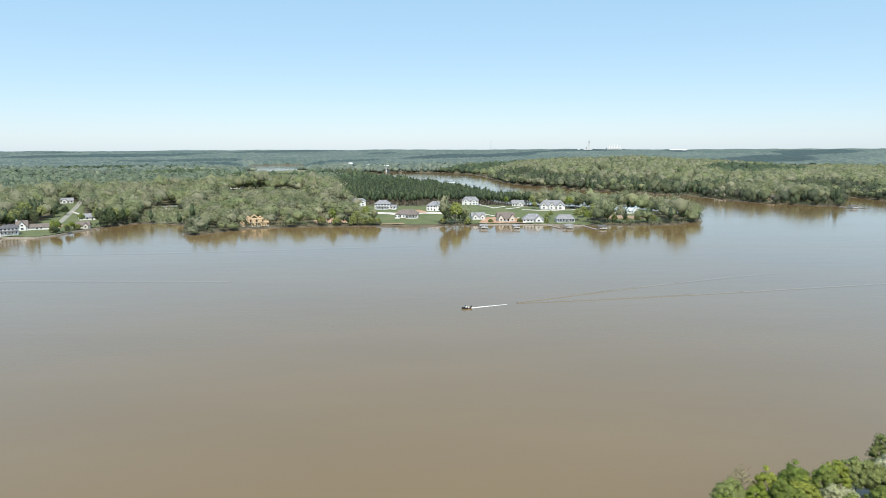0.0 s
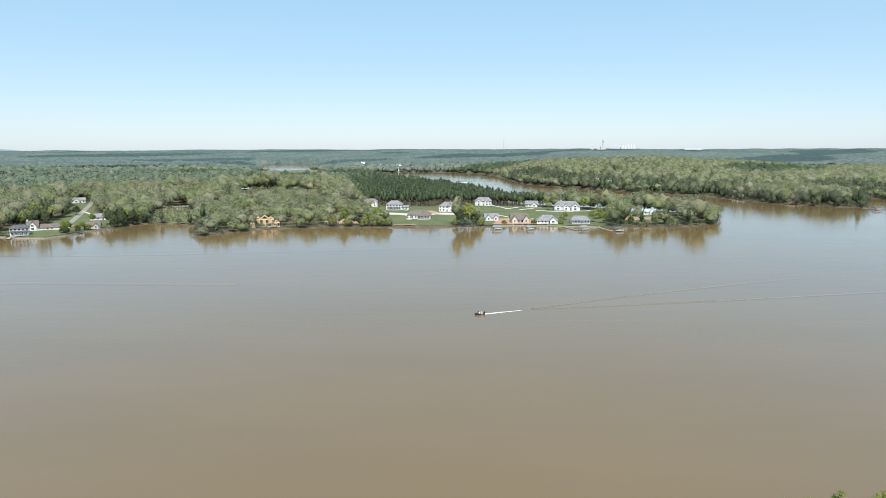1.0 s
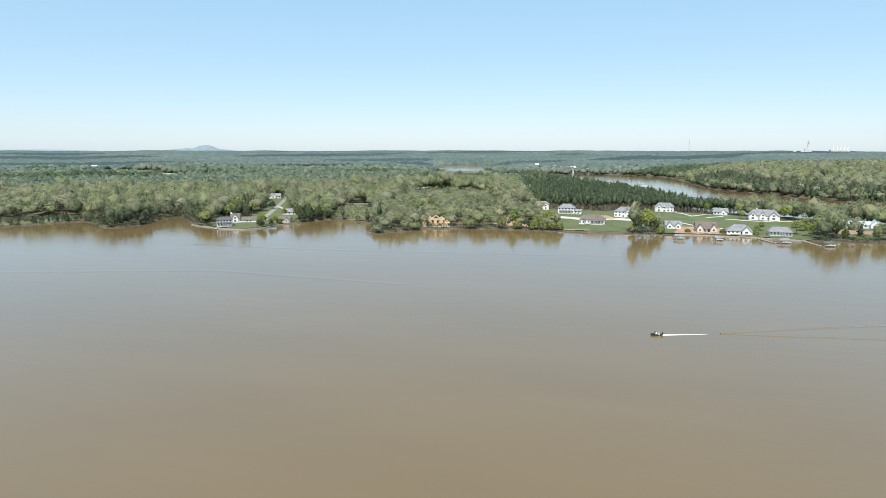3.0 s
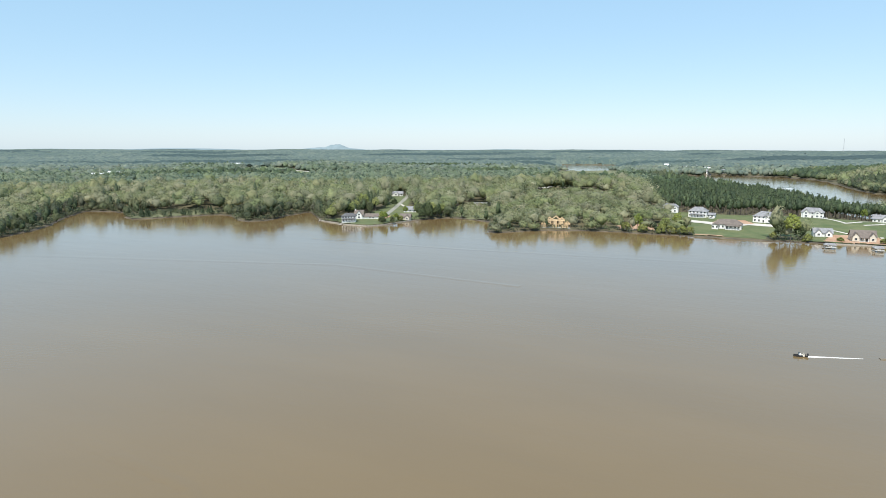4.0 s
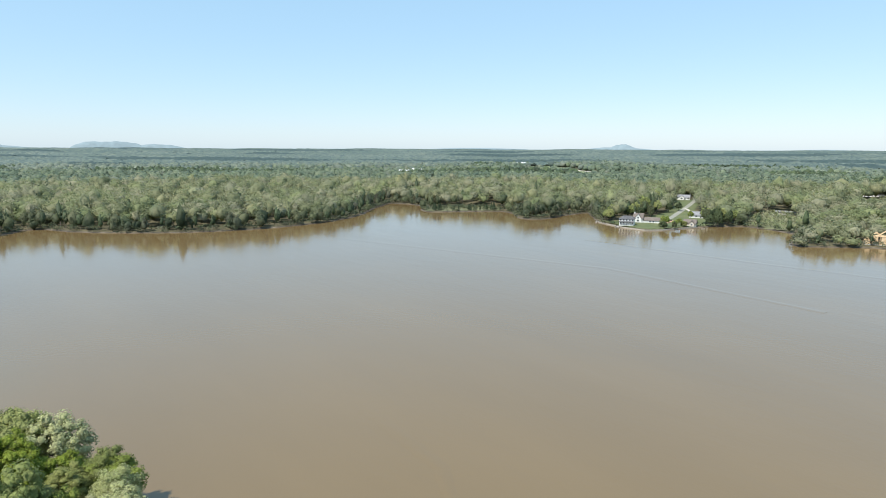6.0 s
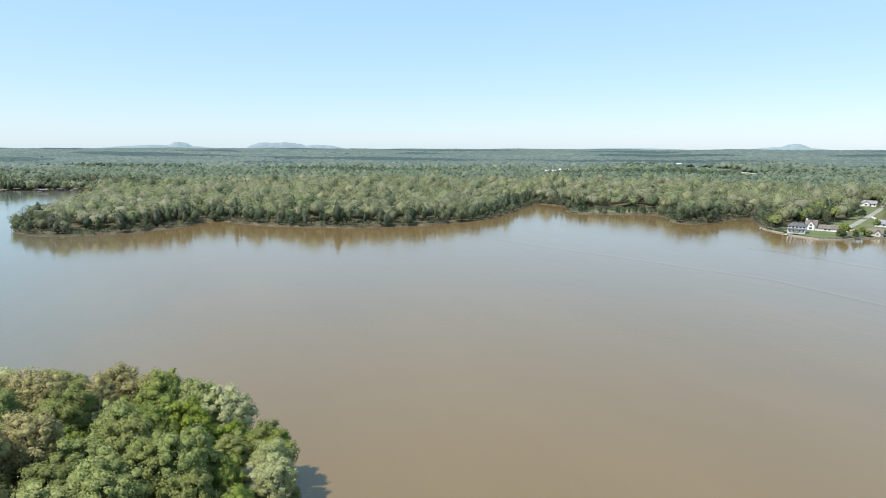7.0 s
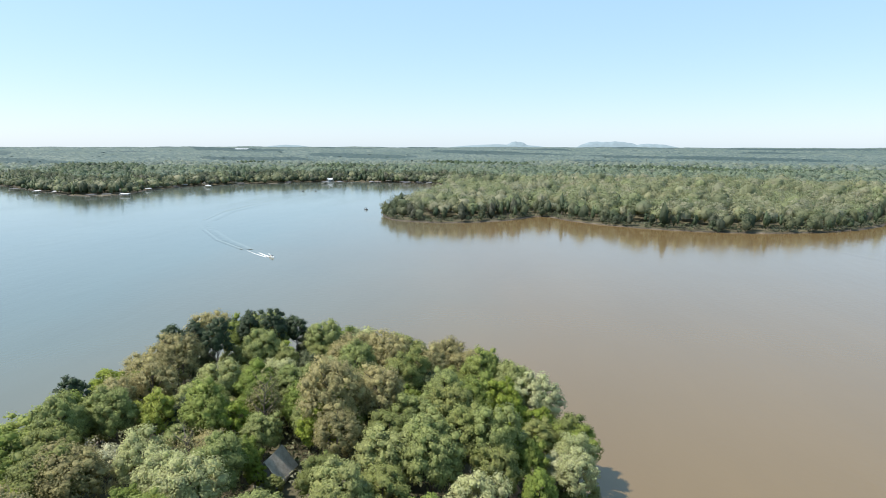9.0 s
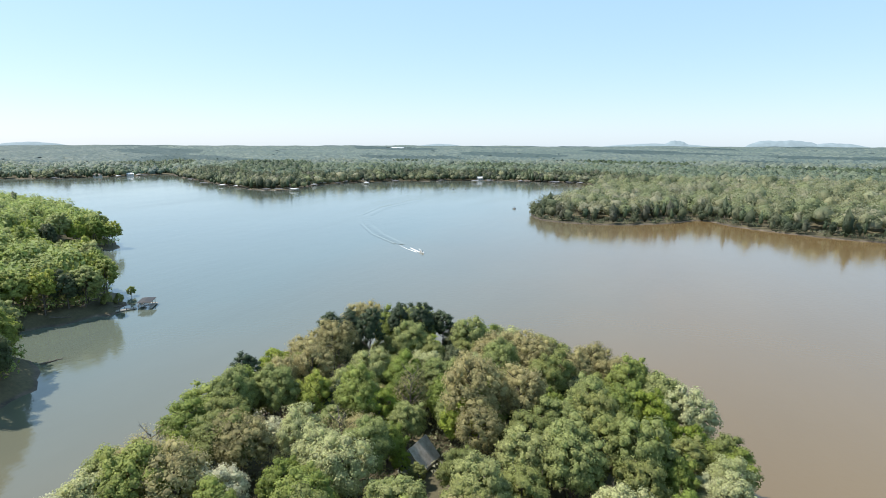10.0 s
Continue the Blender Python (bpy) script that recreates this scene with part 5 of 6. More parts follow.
for i, (bx, by) in enumerate([(-1076, -452), (-1120, -420), (-1195, -260), (-1210, -150), (-1190, -75), (-945, -655), (-1150, -905), (-1035, -1045), (-1095, -1018), (-985, -1090), (-868, -492), (-990, -510), (-1240, -230), (-1200, -330)]):
    house(bx, by, 70 + 30 * (i % 3), 14, 9, 3.4, "small house half hidden in trees on the far shore", wall=(M_WHITE, M_CREAM, M_GREYWALL)[i % 3], roof=(M_SHINGLE, M_SHINGLE_B, M_METAL)[i % 3], rise=2.6, hip=0, front=3)
for bx, by, bt in ((377, 990, -30), (405, 962, -30), (420, 868, -40), (445, 775, -40), (335, 1012, -30)):
    house(bx + 10, by + 8, bt, 14, 10, 5.6, "lake house under trees on the east shore", wall=(M_CREAM, M_TIMBER, M_GREYWALL)[int(bx) % 3], roof=M_SHINGLE_B, rise=3.0, hip=0, storeys=2, front=4)

boat = motorboat(21, 269, 198, 4.4, "dark motorboat speeding across the brown lake", M_DARK)
motorboat(-376, -94, 41, 6.0, "white motorboat turning towards the wooded point", M_HULL)
motorboat(-940, -240, 20, 7.0, "small dark boat far out on the lake", M_DARK)
motorboat(-946, -222, 200, 7.0, "small dark boat far out on the lake", M_DARK)
motorboat(-673, -91, 60, 4.2, "small boat moored off the wooded cape", M_DARK, cover=True)
for px, py in ((-640, -64), (-645, -62), (-650, -66), (-637, -68)):
    pile = tagged(new("mooring_pile"), "dark timber mooring pile off the cape", "pile", "mooring piles")
    pile.matrix_basis = pose(px, py, 0)
    bm = bmesh.new()
    tube(bm, (0, 0, -3), (0, 0, 3.2), 0.25, 0.2, 8)
    part("post", bm, M_BARK, pile)
    bm = bmesh.new()
    tube(bm, (0, 0, 3.2), (0, 0, 3.4), 0.26, 0.1, 8)
    part("cap", bm, M_STEEL, pile)

# ---- the house under the trees on the near point ----
house(-114, -3, -8, 6.5, 5.6, 2.6, "grey-gabled house deep among the trees of the point", wall=M_GREYWALL, roof=M_DECK, rise=3.4, hip=0, front=2)
house(-106, 14, 20, 7, 6, 2.6, "small tan-roofed outbuilding under the trees", wall=M_CREAM, roof=M_DECK, rise=2.8, hip=0, front=3)
KEEP_OFF[-2:] = [(-114, -3, 5.0), (-106, 14, 4.0), (-104, 1, 6.2), (-96, 4, 3.5), (-100, 16, 3.5), (-122, 38, 4.5), (-114, 39, 3.5), (-104, 53, 5.0)]

# ---- far industry ----
lampless_tower(1117, 4105, 82, "pale power plant with a tall stack on the horizon")
plant_block = tagged(new("factory"), "pale factory with a row of short stacks on the horizon", "factory")
plant_block.matrix_basis = pose(1285, 4125, zed(1285, 4125) - 3)
box_part("hall", (-48, 52, -12, 12, 0, 24), M_CONC, plant_block)
for i in range(5):
    bm = bmesh.new()
    tube(bm, (-30 + 18 * i, 0, 24), (-30 + 18 * i, 0, 46), 3.6, 3.2, 10)
    part("stack", bm, M_WHITE, plant_block)
mast = tagged(new("radio_mast"), "thin steel radio mast on the horizon", "mast")
mast.matrix_basis = pose(470, 4105, zed(470, 4105) - 2)
for k in range(3):
    bm = bmesh.new()
    a = k * 2.094
    tube(bm, (2.2 * math.cos(a), 2.2 * math.sin(a), 0), (0.4 * math.cos(a), 0.4 * math.sin(a), 84), 0.35, 0.25, 5)
    part("leg", bm, M_STEEL, mast)
for k in range(9):
    z0, w0 = 8.0 * k + 4, 2.2 - 0.18 * k
    bm = bmesh.new()
    for a in (0, 2.094, 4.189):
        tube(bm, (w0 * math.cos(a), w0 * math.sin(a), z0), (w0 * math.cos(a + 2.094), w0 * math.sin(a + 2.094), z0 + 4), 0.2, 0.2, 4)
    part("brace", bm, M_STEEL, mast)
barn(1620, 3900, 10, 120, 40, 12, 4, "wide white warehouse near the horizon")
barn(-3700, -1420, 60, 120, 40, 12, 4, "wide white warehouse near the horizon")


# ---- hills on the skyline ----
def hill(bearing_deg, width_deg, height, flat, label):
    """A far wooded hill: a long mound across the line of sight."""
    n, rows = 48, 7
    verts, faces = [], []
    for j in range(rows):
        v = j / (rows - 1) * 2 - 1
        r = 4760 + 90 * v
        for i in range(n + 1):
            u = i / n * 2 - 1
            b = radians(bearing_deg + u * width_deg / 2)
            prof = (1 - abs(u) ** flat) * (1 + 0.05 * math.sin(u * 9 + bearing_deg) + 0.03 * math.sin(u * 23))
            verts.append((-r * math.sin(b), 20 + r * math.cos(b), 38 + (20 + height * prof) * (1 - v * v)))
    for j in range(rows - 1):
        for i in range(n):
            k = j * (n + 1) + i
            faces.append((k, k + 1, k + n + 2, k + n + 1))
    me = mesh_from("hill", verts, faces)
    me.polygons.foreach_set("use_smooth", np.ones(len(faces), bool))
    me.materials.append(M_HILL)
    tagged(new("backdrop_hill", me), label, "hill", kind="structure")


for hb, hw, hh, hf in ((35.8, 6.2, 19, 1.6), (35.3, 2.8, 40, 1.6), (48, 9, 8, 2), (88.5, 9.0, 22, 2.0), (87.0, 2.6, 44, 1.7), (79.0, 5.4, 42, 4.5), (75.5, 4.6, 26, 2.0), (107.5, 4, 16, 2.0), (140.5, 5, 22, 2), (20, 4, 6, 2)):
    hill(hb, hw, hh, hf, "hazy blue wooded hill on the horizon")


# ---- wakes ----
def wake(line, width, height, label, name="wake", mat=None):
    """A low smooth ridge of water, or a streak of foam, along a line."""
    pts = [Vector((*p, 0)) for p in line]
    dense = []
    for a, b in zip(pts, pts[1:]):
        n = max(int((b - a).length / 1.5), 1)
        dense += [a.lerp(b, i / n) for i in range(n)]
    dense.append(pts[-1])
    prof = [(-1, 0), (-0.5, 0.55), (0, 1), (0.5, 0.55), (1, 0)]
    verts, faces = [], []
    for i, p in enumerate(dense):
        d = (dense[min(i + 1, len(dense) - 1)] - dense[max(i - 1, 0)]).normalized()
        s = Vector((-d.y, d.x, 0))
        u = i / (len(dense) - 1)
        w = width[0] + (width[1] - width[0]) * u
        h = height * (1 - u) ** 0.7
        jit = 0.3 * math.sin(i * 1.7) + 0.2 * math.sin(i * 0.61)
        for a, b in prof:
            q = p + s * w / 2 * (a + 0.25 * jit)
            verts.append((q.x, q.y, 0.008 + b * h * (1 + 0.4 * jit)))
    m = len(prof)
    for i in range(len(dense) - 1):
        for k in range(m - 1):
            faces.append((i * m + k, i * m + k + 1, (i + 1) * m + k + 1, (i + 1) * m + k))
    me = mesh_from(name, verts, faces)
    me.polygons.foreach_set("use_smooth", np.ones(len(faces), bool))
    me.materials.append(mat or M_WATER)
    return tagged(new(name, me), label, "wake", kind="stuff")


wake([(23, 269.7), (31, 272.5), (40, 275.5)], (1.5, 0.5), 0.2, "white foam behind a speeding boat", "foam_trail", M_FOAM)
wake([(45, 278), (70, 289), (108, 305), (153, 322), (209, 341)], (1.6, 3.4), 0.16, "low wake wave spreading from a boat")
wake([(45, 277), (78, 281), (138, 290), (230, 306), (320, 322)], (1.6, 3.4), 0.16, "low wake wave spreading from a boat")
wake([(-378, -96), (-386, -103), (-393, -108.5)], (1.8, 0.8), 0.3, "white foam behind a turning boat", "foam_trail", M_FOAM)
wake([(-379, -95), (-391, -101.5)], (0.6, 0.3), 0.2, "thin line of foam off a bow", "foam_trail", M_FOAM)
wake([(-377, -98), (-388, -109), (-400, -119)], (0.6, 0.3), 0.2, "thin line of foam off a bow", "foam_trail", M_FOAM)
wake([(-405, -119), (-445, -152), (-495, -185), (-560, -215), (-640, -230), (-740, -226), (-900, -214)], (6, 14), 0.25, "dark curving wake left by a boat")
wake([(-405, -125), (-445, -160), (-500, -195), (-565, -224), (-640, -238), (-740, -236), (-900, -226)], (3, 6), 0.25, "pale curving wake left by a boat")
wake([(-100, 330), (-220, 338), (-340, 300), (-470, 260), (-520, 240)], (5, 9), 0.07, "old wake line crossing the brown lake")
wake([(-300, 420), (-180, 425), (-60, 440), (80, 460)], (5, 9), 0.07, "old wake line crossing the brown lake")
wake([(-76, 105), (-100, 118), (-140, 122)], (3, 5), 0.10, "faint old wake near the wooded point")

# ---- woods, from near to far ----
KINDS = ["green", "sage", "lime", "olive", "green", "olive", "sage", "olive", "green", "pale", "sage", "tan", "green"]


POINT_TREES = {  # the trees that stand out on the point, kind by kind
    "pine": ((-164, -48), (-166, -44), (-172, -34), (-176, -30), (-174, -26), (-178, -21), (-178, -17), (-156, -33), (-124, -50), (-170, -29), (-170, -20), (-158, -43)),
    "dark": ((-162, -41), (-176, -12), (-140, -29), (-154, -8), (-124, -25), (-120, 18), (-144, 27)),
    "tan": ((-80, -34), (-150, -50), (-148, -39), (-136, -40), (-174, -41), (-162, 3), (-130, 10), (-96, -33), (-164, 8), (-156, 13), (-154, 23), (-160, 29), (-156, 35), (-140, 14), (-128, 17), (-120, 9)),
    "green": ((-172, -33), (-118, -49), (-94, -51), (-76, -41), (-100, 49), (-130, -1), (-138, -15), (-126, 8), (-120, -18), (-176, -4), (-136, 8), (-148, 39), (-134, 38), (-122, 57), (-112, 47)),
    "sage": ((-174, -25), (-138, -23), (-120, -39), (-104, -51), (-148, 46), (-104, 30), (-140, -7), (-158, -22), (-170, -6), (-124, 3), (-112, -46), (-146, 7), (-124, 24), (-134, 30), (-112, 41), (-110, 29), (-106, 22)),
    "lime": ((-138, -51), (-88, -39), (-134, 43), (-122, -31), (-120, -14), (-162, -18), (-118, 6), (-130, 45), (-132, 51)),
    "pale": ((-150, 1), (-146, -12), (-104, -25), (-98, -17), (-92, -9), (-176, 2), (-142, 51), (-108, 56), (-112, 53), (-76, -47), (-74, -52), (-84, -29), (-115, 57)),
    "bare": ((-106, -16), (-126, -9), (-170, 16), (-152, 49), (-88, -52), (-82, -53)),
    "olive": ((-104, -42), (-164, 25), (-96, -37), (-124, 57), (-160, 18), (-144, 20), (-124, 32), (-122, 50), (-114, 35), (-116, 20), (-96, 22)),
}


TALL_TREES = (  # slender trees that lean out over the water's edge: kind, place, height
    ("sage", -145, 46, 17.5), ("pale", -139.5, 50.5, 18), ("pale", -84, -48, 15), ("bare", -90, -50, 17), ("pale", -72, -46, 15.5), ("pale", -66, -46, 16),
    ("green", -101, -50, 17.5), ("green", -110, -49.5, 17.5), ("sage", -78, -47.5, 16),
)
SHORE_TREES = (
    ("lime", 51, 102, 0.5), ("sage", 58, 108, 0.6), ("bare", 61, 110, 0.6), ("lime", 66, 109, 0.58), ("green", 72, 111, 0.64), ("lime", 81, 112, 0.62),
    ("pale", 78, 106, 0.56), ("pale", 91, 110, 0.7), ("olive", 94, 114, 0.7), ("sage", 87, 109, 0.6), ("green", 67, 104, 0.55), ("green", 85, 104, 0.55),
    ("lime", 62, 106, 0.55), ("green", 77, 110, 0.55), ("lime", 71, 107, 0.6), ("sage", 84, 111, 0.55), ("olive", 99, 113, 0.7), ("green", 55, 104, 0.5), ("sage", 89, 104, 0.66),
)


def plant_near():
    """The wooded point below the camera and the banks beside it."""
    r = np.random.default_rng(21)
    spots = [(px, py, k) for k, places in POINT_TREES.items() for px, py in places]
    for px, py, k in spots:
        size = {"pine": 1.08, "dark": 0.97, "tan": 1.08, "lime": 0.99, "bare": 1.0}.get(k, 1.04) * r.uniform(0.95, 1.1)
        if py > 41 and px > -140:        # the trees are lower towards the point's inner end
            size *= 0.88 if py < 46 else 0.78
        if float(shore(px, py)) > -1.5:
            plant(k, px, py, size, r.uniform(0, 360), "trees on the wooded point", z=max(zed(px, py), 0.3))
    for k, px, py, high in TALL_TREES:
        stretch = 0.84 + 0.34 * ((px * 0.37 + py * 0.71) % 1)
        plant(k, px, py, high / (15.6 * stretch), (px * 37) % 360, "trees on the wooded point", z=max(zed(px, py), -0.4))
    for k, px, py, size in (("lime", -108.5, -5.0, 0.5), ("olive", -106.5, -0.5, 0.36)):   # young trees before the house
        plant(k, px, py, size, 40, "trees on the wooded point")
    x, y = scatter(-205, -30, -75, 78, 7.6, r)
    s = shore(x, y)
    ok = (s > 0.8) & open_ground(x, y) & (x < -58 + 0.25 * y) & ~((x > -98) & (y > 40))
    for px, py, ps in zip(x[ok], y[ok], s[ok]):
        if min(math.hypot(px - mx, py - my) for mx, my, mk in spots) < 6.3:
            continue
        k = KINDS[int(r.integers(0, len(KINDS)))]
        plant(k, px, py, r.uniform(0.72, 1.0) * (0.9 if ps < 4 else 1.0) * (0.78 if py > 43 and px > -140 else 1.0), r.uniform(0, 360), "trees on the wooded point")
    x, y = scatter(-205, -60, -60, 72, 4.4, r)
    s = shore(x, y)
    rim = (s > -0.4) & (s < 4.0) & (x < -62 + 0.25 * y) & ~((x > -98) & (y > 40))
    for px, py in zip(x[rim], y[rim]):
        plant("shrub", px, py, r.uniform(0.8, 1.5), r.uniform(0, 360), "shrubs round the wooded point", z=max(zed(px, py), 0.1))
    x, y = scatter(-200, -40, -60, 72, 4.2, r)
    s = shore(x, y)
    ok = (s > 0.3) & open_ground(x, y) & (x < -62 + 0.25 * y)
    wood("undergrowth", x[ok], y[ok], 2.0, 3.6, 26, 0.4, M_WOODS, "olive undergrowth and saplings below the trees", r, 0.05)
    for k, px, py, size in SHORE_TREES:
        plant(k, px, py, size, (px * 53) % 360, "trees on the near shore", z=max(zed(px, py), 0.2))
    x, y = scatter(24, 120, 60, 100, 6.0, r)
    ok = (shore(x, y) > 3.0) & (x < 98) & (x > 46) & (y > 84)
    for px, py in zip(x[ok], y[ok]):
        if min(math.hypot(px - q[1], py - q[2]) for q in SHORE_TREES) > 4.5:
            plant(("lime", "green", "sage", "green")[int(r.integers(0, 4))], px, py, r.uniform(0.5, 0.66), r.uniform(0, 360), "trees on the near shore")
    x, y = scatter(-345, -95, -345, -118, 7.6, r)
    s, b, d = shore(x, y), bearing(x, y), np.hypot(x, y - 40)
    ok = (s > 3.6) & open_ground(x, y) & (b < 152) & (d < 620)
    front = ok & (s < 14)
    for px, py in zip(x[front], y[front]):
        k = ("green", "lime", "olive", "green", "lime")[int(r.integers(0, 5))] if r.random() > 0.1 else "dark"
        plant(k, px, py, r.uniform(1.0, 1.32), r.uniform(0, 360), "trees on the south bank", np.hypot(px, py - 40) < 225)
    back = ok & ~front
    wood("bank_woods", x[back], y[back], 4.8, 20.0, 230, 0.95, M_BANKWOODS, "bright green spring woods on the south bank", r, 0.2)
    x, y = scatter(-340, -100, -330, -100, 3.2, r)
    s = shore(x, y)
    e = (s > 1.5) & (s < 16) & (bearing(x, y) < 152) & (r.random(len(x)) < np.where(s < 4, 0.15, 0.8))
    wood("bank_scrub", x[e], y[e], 2.2, 5.5, 34, 0.5, M_BANKWOODS, "low scrub on the south bank", r, 0.05)


def plant_below():
    """The wooded shore that the flight starts from."""
    r = np.random.default_rng(31)
    x, y = scatter(-62, 90, -75, 84, 8.0, r)
    ok = (shore(x, y) > 3) & (x > -52 + 0.25 * y) & open_ground(x, y)
    wood("start_woods", x[ok], y[ok], 4.6, 14.0, 170, 0.7, M_BANKWOODS, "green spring woods on the shore below the flight", r, 0.15)


def belt(x, y, scale):
    return np.sin(x * 0.0061 * scale + 0.7) * np.sin(y * 0.0073 * scale + 1.1) + 0.6 * np.sin((x * 0.013 - y * 0.011) * scale)


def plant_yards():
    """Single trees and shrubs that stand out by the houses, on the spit and on the banks."""
    r = random.Random(3)
    east_yards = (
        ("dark", 27, 569, 0.95), ("green", 34, 571, 1.05), ("dark", 40, 574, 0.9), ("shrub", 45, 570, 1.2), ("shrub", 22, 570, 1.1), ("shrub", 67, 578, 0.8), ("shrub", 94, 577, 0.9),
        ("shrub", 118, 575, 0.9), ("olive", 122, 590, 0.5), ("tan", 127, 598, 0.5), ("olive", 150, 583, 0.75), ("green", 157, 575, 0.7), ("olive", 165, 583, 0.8), ("lime", 171, 590, 0.8),
        ("olive", 160, 600, 0.8), ("green", 172, 604, 0.9), ("shrub", 184, 580, 1.1), ("shrub", 196, 584, 1.0), ("shrub", 208, 586, 1.1), ("olive", 214, 590, 0.55), ("shrub", 222, 582, 1.2),
        ("green", 100, 712, 0.7), ("olive", 128, 705, 0.7), ("green", 160, 660, 0.8), ("olive", 122, 655, 0.55),
    )
    point_yards = (
        ("green", -50, 588, 0.8), ("dark", -45, 579, 0.75), ("shrub", -38, 571, 1.3), ("shrub", -44, 570, 1.5), ("shrub", -52, 571, 1.4), ("shrub", -60, 570, 1.6), ("olive", -58, 580, 0.8),
        ("dark", -67, 576, 0.7), ("green", -80, 574, 0.8), ("shrub", -74, 570, 1.5), ("shrub", -88, 571, 1.4),
    )
    west_yards = (
        ("green", -309, 538, 0.55), ("green", -301, 531, 0.6), ("lime", -297, 538, 0.5), ("green", -298, 546, 0.5), ("shrub", -305, 530, 1.2), ("shrub", -295, 550, 1.1), ("dark", -284, 573, 0.8),
        ("dark", -279, 580, 0.9), ("dark", -291, 581, 1.0), ("dark", -284, 587, 1.0), ("dark", -276, 590, 0.9), ("dark", -288, 596, 1.05), ("dark", -270, 600, 0.8), ("dark", -303, 527, 0.5),
        ("dark", -297, 522, 0.45), ("dark", -293, 531, 0.55), ("olive", -294, 585, 0.95), ("pine", -288, 588, 0.7), ("olive", -283, 592, 0.9), ("tan", -278, 606, 0.8), ("green", -312, 590, 0.6),
        ("pine", -290, 583, 0.75), ("pine", -285, 590, 0.8), ("pine", -292, 597, 0.7), ("pine", -279, 600, 0.7),
    )
    street_yards = (
        ("dark", -366, 614, 0.9), ("dark", -354, 620, 0.85), ("dark", -360, 604, 0.8), ("dark", -372, 600, 0.9), ("dark", -352, 636, 0.7), ("dark", -345, 575, 0.5), ("dark", -358, 585, 1.0),
        ("olive", -366, 596, 1.05), ("dark", -349, 580, 0.9), ("green", -378, 612, 1.0), ("dark", -370, 622, 1.1), ("olive", -384, 628, 1.05), ("dark", -362, 560, 0.85), ("green", -370, 546, 0.9),
        ("dark", -390, 645, 1.1), ("olive", -402, 668, 1.1), ("dark", -352, 566, 0.8), ("olive", -352, 520, 0.7), ("tan", -360, 526, 0.8), ("olive", -366, 533, 0.75), ("olive", -358, 560, 0.9),
        ("tan", -364, 575, 0.9), ("olive", -352, 596, 0.8), ("pine", -424, 492, 0.7), ("pine", -431, 494, 0.75), ("pine", -420, 501, 0.7), ("pine", -417, 510, 0.65), ("pine", -420, 522, 0.75),
        ("pine", -426, 533, 0.7), ("pine", -437, 498, 0.65),
    )
    bank = (
        ("green", -224, -183, 0.45), ("shrub", -208, -174, 0.8), ("shrub", -200, -172, 0.9),
    )
    for kind, x, y, size in east_yards + point_yards + west_yards + street_yards + bank:
        plant(kind, x, y, size, r.uniform(0, 360), "trees and shrubs by the shore", False)
    for i in range(14):
        u = (0.02, 0.06, 0.1, 0.13, 0.3, 0.36, 0.45, 0.62, 0.66, 0.7, 0.8, 0.9, 0.94, 0.99)[i]
        x, y = -538 + 34 * u + r.uniform(-6, 2), 455 + 62 * u + r.uniform(-3, 3)
        t = tagged(new("spit_pine"), "small dark conical pine on the grassy spit", "pine", "pines on the spit")
        t.matrix_basis = pose(x, y, zed(x, y) - 0.1, 0, 0, r.uniform(0, 360)) @ Matrix.Diagonal((*([r.uniform(0.35, 0.8) if 3 < i < 11 else r.uniform(0.9, 1.35)] * 3), 1))
        if i == 0:
            rr = np.random.default_rng(8)
            k = rr.random(700) ** 0.7
            a = rr.uniform(0, 6.283, 700)
            q = (1 - k) * 2.3 * rr.uniform(0.6, 1.1, 700)
            pos = np.stack([q * np.cos(a), q * np.sin(a), 0.6 + 7.5 * k], 1)
            v, f = sprays(pos, np.stack([np.cos(a), np.sin(a), 0.8 + 0 * a], 1) + 0.5 * unit(700, rr), 0.55 * rr.uniform(0.6, 1.2, 700), rr)
            spit_crown = mesh_from("crown", v, f)
            spit_crown.materials.append(M_LEAF["pine"])
            spit_trunk = trunk_mesh("trunk", 5, 6.5, 0.18, 1.0, 1.2, 4)
        for nm, me in (("crown", spit_crown), ("trunk", spit_trunk)):
            new(nm, me).parent = t


